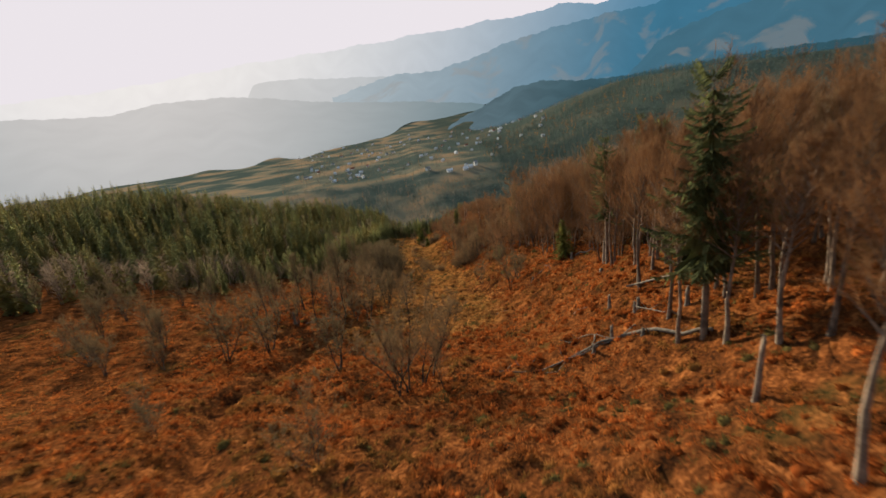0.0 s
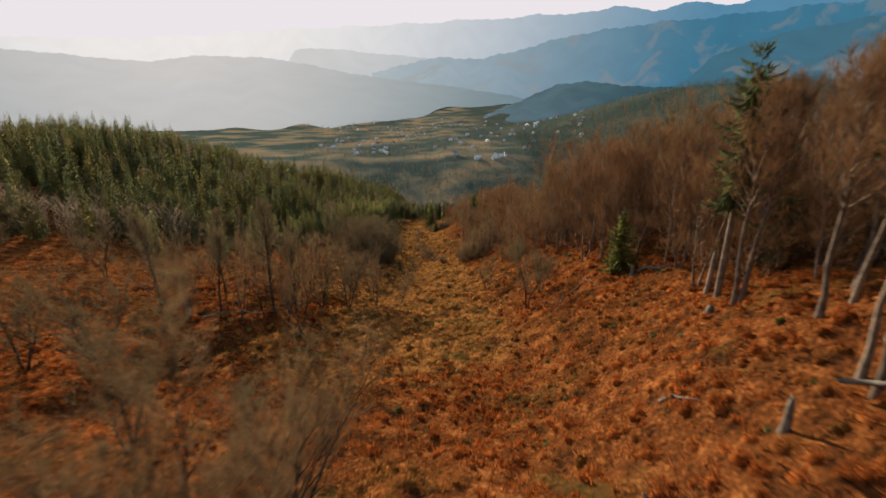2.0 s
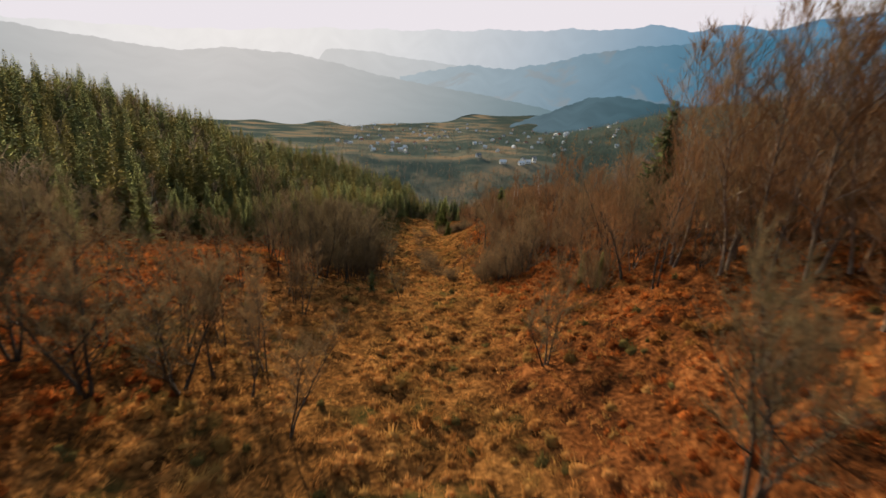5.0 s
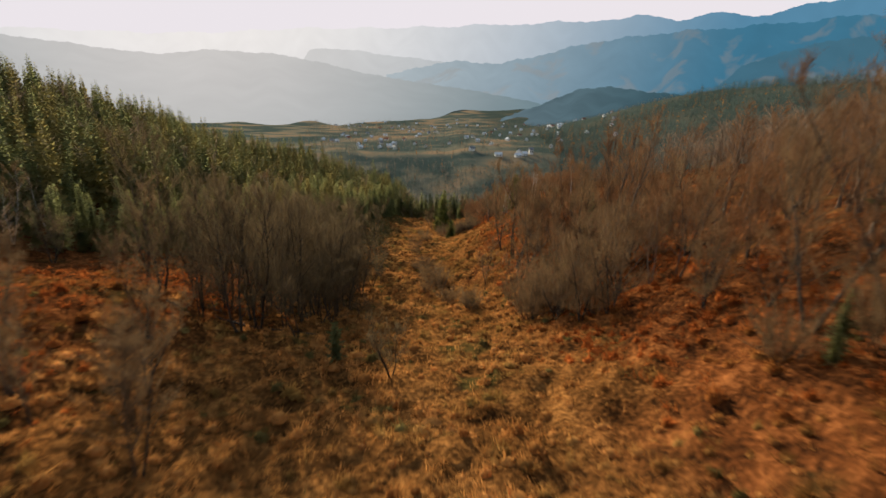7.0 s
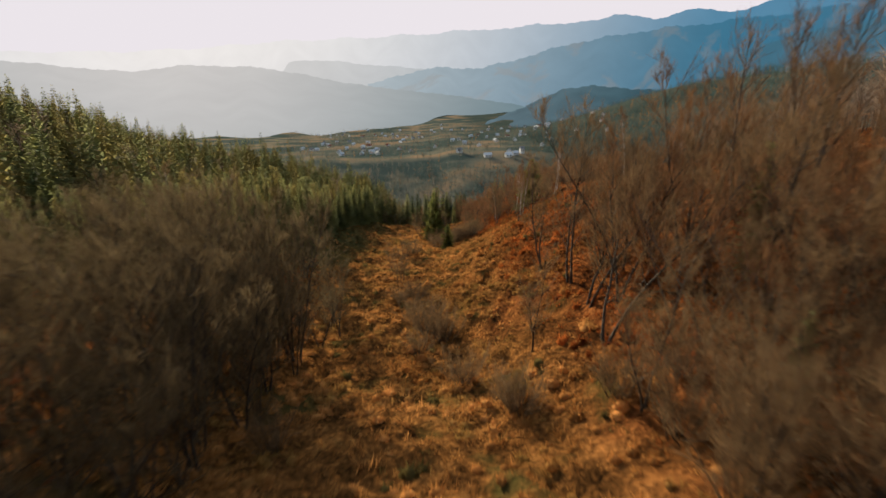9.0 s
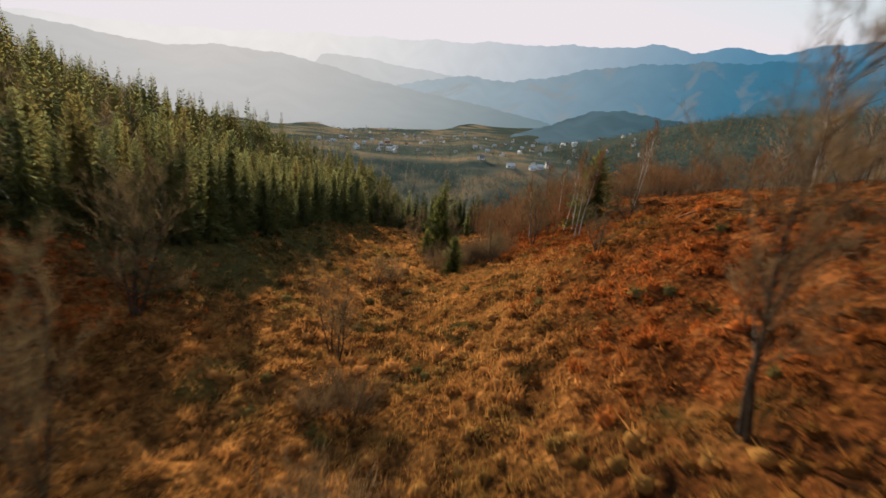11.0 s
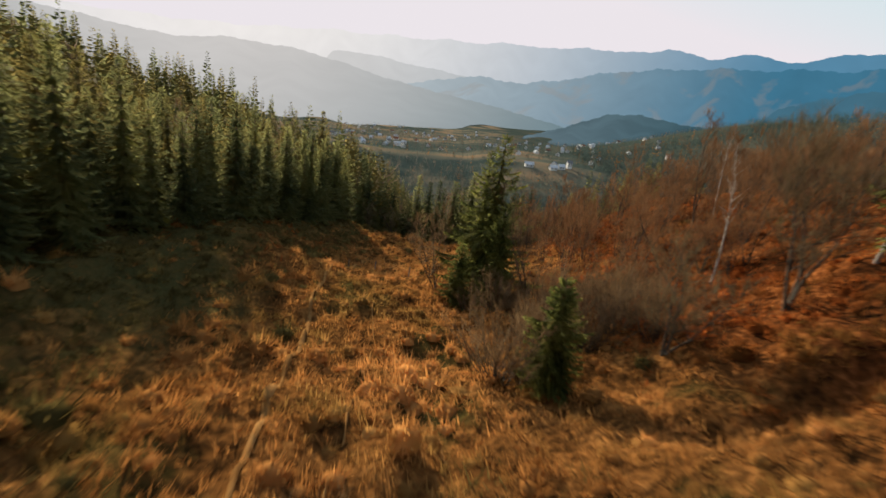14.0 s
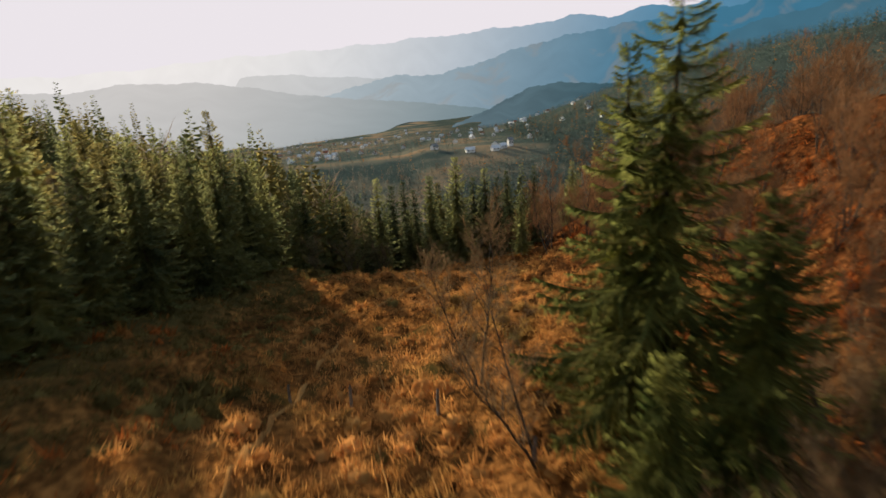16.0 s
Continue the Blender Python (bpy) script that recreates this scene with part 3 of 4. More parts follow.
MID = [(-2.7, 50.4, 1.3), (-1.0, 52.2, 1.25), (1.4, 47.2, 0.6), (-4.0, 52.5, 1.15), (0.3, 54, 1.2), (-3.8, 49.2, 0.95), (-11.2, 98.7, 1.35), (-18.5, 98, 1.15), (-14.6, 108, 0.95), (-14.5, 159.5, 0.95), (-20, 114, 1.0), (-24, 118, 0.95), (-28, 113, 0.95), (-15, 124, 1.0), (-10, 126, 0.9), (-19, 128, 1.0), (-26, 126, 1.0), (-32, 122, 1.0), (-8.5, 129, 0.9), (-13, 131, 0.9), (-6.6, 144.8, 0.85), (-15.3, 148.7, 0.9), (-8.5, 148, 0.7), (-17.8, 105.1, 0.95), (11.1, 279, 0.85), (-3.2, 121, 0.85), (1.4, 115, 0.8), (-4, 126, 0.9), (-7, 124, 0.9), (-11, 153, 0.75), (-13, 147, 0.7), (-21, 156, 0.85), (17.6, 194, 1.45), (18.2, 200, 1.5), (19, 207, 1.45), (18, 214, 1.3), (22, 203, 1.5), (24, 197, 1.4), (16.5, 185, 0.9), (19, 174.5, 0.8), (20.5, 180, 0.85), (17.8, 179, 0.7), (13.5, 198, 0.8), (1.7, 230.0, 0.7), (1.2, 230.5, 0.62), (46, 226, 1.1), (43, 221, 1.1), (48, 233, 1.0), (4.1, 281.8, 0.62), (3.4, 288, 0.7)]
for x, y, s in MID:
    wood_at("mid", x, y, s, label="slender leafless tree with fine brown twigs", group="slender trees")
EDGE = [(24.8, 35.4), (23.6, 40.6), (24.9, 44.6), (27.7, 56.5), (31.2, 60), (32.6, 59.2), (25.9, 31), (27.6, 28.5), (17.2, 15.5), (28.2, 58), (31.8, 73.4), (31.1, 64.8), (32, 55.2), (35.3, 63.7), (32.7, 61.6), (36.6, 96.6), (31.6, 74), (39, 91.5), (36, 92), (32.4, 115.6), (33.1, 110), (34.7, 109), (35, 103), (33.8, 84), (35.8, 80)]
for x, y in EDGE:
    wood_at("tall" if y < 80 else "edge", x, y, 0.95 if y < 80 else 1.08, leaf=RUST_TWIG, bark=FOREST_BARK, label="tall straight leafless tree of the wood", group="trees of the wood")

for x, y, s in [(-16.3, 105.5, 0.94), (-27.5, 116, 0.8), (-34, 108, 0.85), (-22, 101, 0.7)]:
    wood_at("tall", x, y, s, leaf=GREY_TWIG, label="tall single-stemmed leafless tree in the field", group="trees of the field")

rng = random.Random(7)


def edge_right(y):
    return float(np.interp(y, [0, 40, 60, 80, 100, 120, 140, 160, 180, 200, 212, 222, 262, 275, 320], [26, 28, 31, 35, 38, 34, 29, 25, 21, 19, 22, 46, 46, 24, 18]))


light = [bare_tree(140 + k, 6.5, stems=4, first=0.1, spread=0.30, limbs=18, branches=5, twigs=3, twig_len=0.75, upright=0.6, fine=0.013) for k in range(3)]
thicket, grey_thicket = [], []


def fill(count, y0, y1, x_of, s0, s1, gap):
    done = 0
    while done < count:
        y = rng.uniform(y0, y1)
        x = x_of(y)
        if any((x - a) ** 2 + (y - b) ** 2 < gap for a, b in SPOTS):
            continue
        SPOTS.append((x, y))
        (thicket if x > 0 else grey_thicket).append((rng.randrange(3), x, y, H(x, y), rng.uniform(0, 6.28), rng.uniform(s0, s1), rng.uniform(0.9, 1.15)))
        done += 1


inner = []
n = 0
while n < 200:
    y = rng.uniform(5, 215)
    deep = 1 + 50 * rng.random() ** 1.5
    x = edge_right(y) + deep
    if any((x - a) ** 2 + (y - b) ** 2 < 5 for a, b in SPOTS):
        continue
    n += 1
    if rng.random() < 0.12 and deep > 6 and y < 115:
        fir_at(x, y, rng.uniform(0.8, 1.25), "dark green spruce among leafless trees", DARK_NEEDLE)
        continue
    size = rng.uniform(0.75, 1.05) * (1 if y < 140 else 0.85)
    size *= 1.18 if 60 < y < 140 else 1.0
    if deep > 9:
        SPOTS.append((x, y))
        inner.append((rng.randrange(3), x, y, H(x, y), rng.uniform(0, 6.28), size, rng.uniform(0.9, 1.1)))
        continue
    wood_at("tall" if y < 70 else "edge" if y < 140 else "mid", x, y, size * (1.0 if y < 70 else 1.2), leaf=RUST_TWIG if rng.random() < 0.7 else TWIG, bark=FOREST_BARK, label="tall straight leafless tree of the wood", group="trees of the wood")
n = 0
while n < 36:
    y = rng.uniform(130, 216)
    x = edge_right(y) - 2 + 16 * rng.random() ** 1.2
    if any((x - a) ** 2 + (y - b) ** 2 < 4.5 for a, b in SPOTS):
        continue
    n += 1
    wood_at("round" if rng.random() < 0.55 else "mid", x, y, rng.uniform(0.9, 1.45), leaf=TWIG if rng.random() < 0.5 else RUST_TWIG, label="brown leafless tree on the bank", group="trees of the bank")
n = 0
while n < 70:
    y = rng.uniform(166, 214)
    x = -3.6 - 0.05 * (214 - y) - 15 * rng.random() ** 1.2
    if any((x - a) ** 2 + (y - b) ** 2 < 4 for a, b in SPOTS):
        continue
    wood_at("edge" if rng.random() < 0.55 else "mid", x, y, rng.uniform(0.74, 0.98), leaf=GREY_TWIG, label="grey-brown leafless tree in a dense clump", group="trees of the clump")
    n += 1
n = 0
while n < 44:
    y = rng.uniform(270, 335)
    x = edge_right(y) - 4 + 40 * rng.random() ** 1.3
    if any((x - a) ** 2 + (y - b) ** 2 < 5 for a, b in SPOTS):
        continue
    wood_at("mid" if rng.random() < 0.3 else "round", x, y, rng.uniform(0.65, 1.0), leaf=RUST_TWIG, label="rusty leafless thicket tree", group="thicket trees")
    n += 1
# the last four shrubs are added to darken ground that lies in shade
for x, y, s in [(21.3, 170.5, 1.2), (11, 189, 1.0), (8, 196, 1.0), (4.6, 204, 0.8), (7.4, 264.8, 1.15), (3.3, 249.3, 0.75), (8.4, 276.5, 0.9), (10, 275.5, 0.8), (12.2, 276.5, 0.9), (13.8, 275, 0.9), (11.5, 273, 0.8), (15.5, 273.6, 1.0), (14, 278.2, 1.0), (9.2, 278, 0.9), (12.9, 281.5, 1.1), (16.5, 277, 1.2), (6.4, 277.6, 0.6), (26, 143, 1.2), (27, 147, 1.3), (24.5, 150, 1.1), (10.4, 190.5, 0.75), (5.5, 211, 1.3), (7, 208, 1.15), (4, 214, 1.0), (-3, 186, 0.8), (16, 268.7, 1.2), (4.1, 222.5, 0.95), (2.0, 223, 0.8), (16.5, 176.5, 1.2), (18.4, 179, 1.4), (17.2, 182, 1.3), (19.6, 175.5, 1.3), (20.8, 182.5, 1.4), (19, 186, 1.3), (22.4, 178.6, 1.4), (15.9, 186.8, 0.9), (9.8, 270.4, 0.8), (12.2, 268.8, 1.0), (14.6, 271.2, 1.1), (11, 270.9, 0.9)]:
    wood_at("bush", x, y, s, leaf=TWIG, name="shrub", label="bare brown shrub of many thin stems", category="shrub", group="shrubs")

def left_edge(y):
    return float(np.interp(y, [100, 150, 170, 205, 226, 238, 246, 254, 272, 290, 308, 322, 338], [-150, -110, -62, -44, -33, -23, -18.5, -17, -16, -15.2, -14.5, -12, 60]))


# the edge of the conifer wood on the left of the meadow
def stature(y):
    return float(np.interp(y, [230, 246, 254, 262, 272, 290, 300, 308, 322], [0.70, 0.76, 0.86, 0.84, 0.74, 0.70, 0.72, 0.78, 0.9]))


for k in range(42):
    y = 214 + 2.6 * k
    fir_at(left_edge(y) + rng.uniform(-1.6, 0.4), y + rng.uniform(-0.7, 0.7), rng.uniform(0.82, 1.1) * stature(y), "dark spruce at the edge of the conifer wood")
    fir_at(left_edge(y) + rng.uniform(-6.0, -3.0), y + rng.uniform(0.3, 2.0), rng.uniform(0.85, 1.15) * stature(y), "yellow-green spruce at the edge of the conifer wood", OLIVE)
n = 0
while n < 150:
    y = rng.uniform(198, 342)
    x = left_edge(y) - 24 * rng.random() ** 1.1 - 0.5
    if x > 14 or any((x - a) ** 2 + (y - b) ** 2 < 4 for a, b in SPOTS):
        continue
    n += 1
    if rng.random() < 0.10:
        wood_at("mid", x, y, rng.uniform(0.8, 1.2), leaf=TWIG, bark=BIRCH_BARK, label="thin pale-barked leafless tree among conifers", group="trees of the conifer wood")
    else:
        fir_at(x, y, rng.uniform(0.62, 1.08) * stature(y), "dark spruce at the edge of the conifer wood")
for x, y, s in [(-9, 334, 1.0), (-3.5, 336, 1.15), (2, 338, 1.05), (-13, 330, 0.6), (7, 334, 0.8), (11, 330, 0.8), (-6, 340, 1.3)]:
    wood_at("round", x, y, s, leaf=GREY_TWIG, label="rounded grey leafless tree at the end of the meadow", group="rounded trees")
for x, y, s in [(-13.5, 332, 0.62), (14, 322, 0.5), (28, 345, 0.75), (0, 345, 0.8), (9, 347, 0.9)]:
    fir_at(x, y, s, "yellow-green young spruce at the end of the meadow")
for x, y, s in [(-9.5, 328, 0.72), (-5.5, 333, 0.8), (-2.5, 331, 0.68), (0.5, 334, 0.85), (3.2, 331.5, 0.72), (5.6, 335, 0.85), (8.2, 332, 0.75), (10.8, 334, 0.8), (13.2, 331, 0.7), (15.5, 335, 0.8), (18, 331, 0.72), (-7.5, 338, 0.9), (2.2, 339, 0.95), (7, 340, 0.95), (12.5, 339, 0.9), (17, 341, 0.9)]:
    fir_at(x, y, s, "dark spruce at the lower end of the meadow", DARK_NEEDLE)
for x, y, s in [(-8, 321.5, 0.62), (-4.6, 324, 0.75), (-1.2, 325, 0.6), (4.5, 326, 0.55)]:
    wood_at("round", x, y, s, leaf=GREY_TWIG, label="rounded grey leafless tree at the end of the meadow", group="rounded trees")
for x, y, s in [(25.2, 266.8, 1.0), (24.4, 267.6, 0.95), (28, 271, 0.9), (23.9, 260, 0.95), (24.6, 261, 1.05), (31, 262, 1.0), (33, 268, 0.9), (21, 274.5, 0.9), (29, 292, 0.85), (36, 240, 1.0)]:
    o = wood_at("birch", x, y, s * 0.85, leaf=RUST_TWIG, bark=BIRCH_BARK, name="birch", label="slim leafless birch with a white trunk", category="birch", group="birches")
    o.rotation_euler.x += 0.04
for x, y, s in [(-68.9, 166.6, 0.85), (-46.8, 163, 0.8), (-59.7, 156, 0.75), (-64, 160, 0.7), (-52, 170, 0.8), (-42, 174, 0.9)]:
    fir_at(x, y, s, "dark green spruce standing before leafless trees")
fir_at(27, 194, 0.62, "dark spruce half hidden among leafless trees")
fir_at(20.6, 180.4, 0.3, "dark young spruce among shrubs on the bank")
fir_at(13.4, 281, 0.17, "low green young spruce in the thicket")
fir_at(26.5, 144.5, 0.3, "dark young spruce among shrubs on the bank")
fir_at(25.5, 148, 0.25, "dark young spruce among shrubs on the bank")
plant(spruce(41, 9.6, 9.4, bare=0.05, whorls=34, arms=7, sprays=36, gaps=0.06, core=0.36), "spruce", "dense olive-green spruce among white birches", "spruce", 27.6, 268.0, leaf=BRIGHT_NEEDLE)

# ---- woods that nobody could count ----
fill(150, 272, 338, lambda y: 15 + 42 * rng.random() ** 1.2, 0.6, 1.05, 2.5)
fill(34, 132, 214, lambda y: edge_right(y) + 1 + 20 * rng.random(), 0.9, 1.4, 3.0)
fill(70, 75, 138, lambda y: edge_right(y) + 1.5 + 24 * rng.random(), 0.8, 1.7, 3.0)
fill(10, 172, 212, lambda y: -5 - 14 * rng.random(), 0.8, 1.4, 1.2)
deep_wood = 0
while deep_wood < 130:
    y = rng.uniform(5, 150)
    x = edge_right(y) + 9 + 36 * rng.random()
    if any((x - a) ** 2 + (y - b) ** 2 < 4 for a, b in SPOTS):
        continue
    deep_wood += 1
    SPOTS.append((x, y))
    inner.append((rng.randrange(3), x, y, H(x, y), rng.uniform(0, 6.28), rng.uniform(0.8, 1.1), rng.uniform(0.9, 1.1)))
far = [spruce(70 + k, 14.0, 5.4, bare=0.03, whorls=13, arms=7, sprays=0, gaps=0.03, core=0) for k in range(4)]


def tri_arrays(g):
    v, f = g.arrays()
    t = []
    for q in f:
        t.extend([q[:3]] if len(q) == 3 else [q[:3], (q[0], q[2], q[3])])
    return v, np.array(t)


def far_bare(seed, count=60, wide=0.055):
    """A leafless crown for far away: stem and a haze of slim twigs."""
    r = random.Random(seed)
    g = Geo()
    for _ in range(count):
        t = r.uniform(0.2, 0.85)
        a = r.uniform(0, 6.2832)
        d = Vector((math.cos(a), math.sin(a), r.uniform(0.3, 1.5))).normalized()
        sprig(g, r, Vector((0, 0, 10 * t)) + d * r.uniform(0, 1.6), d, r.uniform(1.4, 3.0), wide)
    tube(g, [(0, 0, -0.4), (0.1, 0, 4), (0, 0.1, 9)], [0.14, 0.1, 0.04], 4)
    return g


bare_far = [tri_arrays(far_bare(130 + k)) for k in range(4)]
green, brown, gold, pale = [], [], [], []
while len(green) + len(brown) < 3900:
    y, x = 125 + 385 * rng.random() ** 1.15, -250 + 340 * rng.random()
    if x > left_edge(y) - (20 if 196 < y < 332 else 0) or (y > 345 and x > 90 - 0.5 * (y - 345)):
        continue
    row = (rng.randrange(4), x, y, H(x, y) - 0.3, rng.uniform(0, 6.28), rng.uniform(0.7, 1.3), rng.uniform(0.9, 1.15))
    if x > -5:
        row = (*row[:5], row[5] * 0.7, row[6])
    wet = 0.75 if y < 180 + 0.12 * -x else 0.16
    (brown if rng.random() < wet else green).append(row)
for _ in range(1300):
    y, x = rng.uniform(-20, 335), rng.uniform(84, 190)
    brown.append((rng.randrange(4), x, y, H(x, y) - 0.3, rng.uniform(0, 6.28), rng.uniform(1.0, 1.7), rng.uniform(0.9, 1.1)))
# the gully beyond the meadow and the slopes round the village
distant, ashen = [], []
while len(distant) + len(gold) + len(ashen) < 14500:
    y = 345 + 1500 * rng.random() ** 1.1
    x = y * rng.uniform(-0.24, 0.46) + 10
    if y < 440 and x < 90 - 0.5 * (y - 345):
        continue
    open_land = (y > 690) * (0.35 + 0.65 * (waves(x, y, 70, 41) + 0.5 * waves(x, y, 26, 42) > 0.1))
    if (y > 690 and rng.random() > 1.15 * (1.05 - open_land)) or (72 < x < 120 and 722 < y < 756):
        continue
    row = (rng.randrange(3), x, y, H(x, y) - 0.3, rng.uniform(0, 6.28), rng.uniform(0.55, 1.0) * (1 if y < 690 else 0.8), rng.uniform(0.85, 1.15))
    q = rng.random()
    # more of the paler trees to the left, standing in for the hill's haze
    leafless = 0.15 + 0.35 * float(smooth(-40, 90, 30 + 0.04 * y - x))
    if q < leafless:
        ashen.append((rng.randrange(4), *row[1:]))
    else:
        (gold if q > 0.95 and y > 640 else distant).append(row)
# the conifer slope on the far side of the wood
for _ in range(4200):
    y = rng.uniform(390, 1050)
    x = 110 + 0.1 * (y - 390) + 480 * rng.random() ** 1.2
    (gold if rng.random() < 0.08 else distant).append((rng.randrange(3), x, y, H(x, y) - 0.3, rng.uniform(0, 6.28), rng.uniform(0.9, 1.4), rng.uniform(0.9, 1.2)))
tiny = [tri_arrays(spruce(75 + k, 13.0, 5.6, bare=0.02, whorls=4, arms=3, sprays=0, gaps=0, core=0)[1]) for k in range(3)]
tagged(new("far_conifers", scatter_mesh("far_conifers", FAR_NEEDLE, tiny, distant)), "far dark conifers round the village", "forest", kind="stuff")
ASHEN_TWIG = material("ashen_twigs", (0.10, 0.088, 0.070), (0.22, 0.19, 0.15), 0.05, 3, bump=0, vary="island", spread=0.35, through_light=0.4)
wispy = [tri_arrays(far_bare(150 + k, 12, 0.17)) for k in range(4)]
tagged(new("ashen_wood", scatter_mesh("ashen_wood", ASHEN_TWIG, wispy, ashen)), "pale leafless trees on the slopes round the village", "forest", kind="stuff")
tagged(new("leafless_wood", scatter_mesh("leafless_wood", ROSY_TWIG, bare_far, brown)), "leafless grey-brown trees on the hillside", "forest", kind="stuff")
for kind, pick, mat, lab, rows in (("thicket_stems", 0, BARK, "thin grey stems of a leafless thicket", thicket), ("thicket_twigs", 1, RUST_TWIG, "fine rusty twigs of a leafless thicket", thicket), ("clump_stems", 0, BARK, "thin dark stems in a dense leafless clump", grey_thicket), ("clump_twigs", 1, GREY_TWIG, "fine grey twigs of a dense leafless clump", grey_thicket)):
    tagged(new(kind, scatter_mesh(kind, mat, [tri_arrays(w[pick]) for w in light], rows)), lab, "thicket", kind="stuff")
olive = [p for i, p in enumerate(green) if i % 2 == 0]
green = [p for i, p in enumerate(green) if i % 2]
tagged(new("larch_wood", scatter_mesh("larch_wood", OLIVE, [tri_arrays(c) for _, c in far], olive)), "yellow-green larches scattered through the conifer wood", "forest", kind="stuff")
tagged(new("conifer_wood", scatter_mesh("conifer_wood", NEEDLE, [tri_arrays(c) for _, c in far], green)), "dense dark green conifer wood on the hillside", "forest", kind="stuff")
thin = [protos["thin", k] for k in range(3)]
tagged(new("inner_wood_trunks", scatter_mesh("inner_wood_trunks", FOREST_BARK, [tri_arrays(w) for w, _ in thin], inner)), "straight trunks deep in the leafless wood", "forest", kind="stuff")
tagged(new("inner_wood_crowns", scatter_mesh("inner_wood_crowns", RUST_TWIG, [tri_arrays(c) for _, c in thin], inner)), "rusty leafless crowns deep in the wood", "forest", kind="stuff")
GOLD = material("golden_leaves", (0.30, 0.10, 0.015), (0.55, 0.24, 0.04), 0.4, 5, bump=0, vary="island", spread=0.3, through_light=0.3)
tagged(new("golden_trees", scatter_mesh("golden_trees", GOLD, tiny, gold)), "orange autumn larches dotted over the far wood", "forest", kind="stuff")

# ---- the village ----
WALL = material("house_plaster", (0.62, 0.60, 0.57), (0.84, 0.82, 0.79), 0.5, 6, vary="object", spread=0.2)
ROOFS = [material("grey_roof", (0.10, 0.11, 0.12), (0.22, 0.23, 0.25), 1, 8), material("red_roof", (0.16, 0.05, 0.03), (0.30, 0.11, 0.07), 1, 8), material("pale_roof", (0.40, 0.42, 0.45), (0.65, 0.67, 0.70), 1, 8)]
PANE = material("dark_window", (0.02, 0.025, 0.03), (0.05, 0.06, 0.07), 1, 8, rough=0.2, bump=0)


def house(x, y, w, d, h, turn, roof, label):
    e = new("house")
    tagged(e, label, "house", "village houses")
    e.matrix_world = pose(x, y, H(x, y) - 0.3, 0, 0, turn)
    g, ro, wn_ = Geo(), Geo(), []
    a, b = w / 2, d / 2
    k = h + d * 0.42
    g.add([(-a, -b, 0), (a, -b, 0), (a, b, 0), (-a, b, 0), (-a, -b, h), (a, -b, h), (a, b, h), (-a, b, h), (-a, 0, k), (a, 0, k)], [(0, 1, 5, 4), (2, 3, 7, 6), (1, 2, 6, 9, 5), (3, 0, 4, 8, 7)])
    o = 0.5
    ro.add([(-a - o, -b - o, h - 0.4), (a + o, -b - o, h - 0.4), (a + o, 0, k + 0.12), (-a - o, 0, k + 0.12), (-a - o, b + o, h - 0.4), (a + o, b + o, h - 0.4), (-a - o, -b - o, h - 0.65), (a + o, -b - o, h - 0.65), (a + o, b + o, h - 0.65), (-a - o, b + o, h - 0.65)], [(0, 1, 2, 3), (3, 2, 5, 4), (6, 7, 1, 0), (4, 5, 8, 9)])
    for pn, geo_, mat in (("wall", g, WALL), ("roof", ro, roof)):
        ob = new(pn, geo_.mesh(pn, mat))
        ob.parent = e
    for i in range(max(2, int(w // 3))):
        q = Geo()
        cx = -a + w * (i + 0.5) / max(2, int(w // 3))
        q.add([(cx - 0.5, -b - 0.03, h * 0.4), (cx + 0.5, -b - 0.03, h * 0.4), (cx + 0.5, -b - 0.03, h * 0.8), (cx - 0.5, -b - 0.03, h * 0.8), (cx - 0.5, -b + 0.05, h * 0.4), (cx + 0.5, -b + 0.05, h * 0.4), (cx + 0.5, -b + 0.05, h * 0.8), (cx - 0.5, -b + 0.05, h * 0.8)], [(0, 1, 2, 3), (0, 4, 5, 1), (3, 2, 6, 7), (0, 3, 7, 4), (1, 5, 6, 2)])
        ob = new("window", q.mesh("window", PANE))
        ob.parent = e


for x, y, w, d, h, t in [(106, 742, 6.5, 5, 3, 20), (97, 734, 7, 5, 3, 15), (74, 735, 8, 5, 3, 8), (44, 762, 6, 5, 3.5, 30), (115, 750, 4.5, 4.5, 6, 10), (101, 753, 6, 5, 3, 70)]:
    house(x, y, w, d, h, t, ROOFS[2 if w > 6 else 0], "white house with a pale roof on the far meadow")
vr = random.Random(5)
for i in range(105):
    y = 800 + 1000 * vr.random()
    x = y * math.tan(radians(vr.uniform(-11, 17)))
    house(x, y, vr.uniform(4.5, 7), vr.uniform(4, 5.5), vr.uniform(2.4, 3.6), vr.uniform(0, 180), ROOFS[vr.choice((0, 1, 2, 2))], "small village house with a pitched roof")

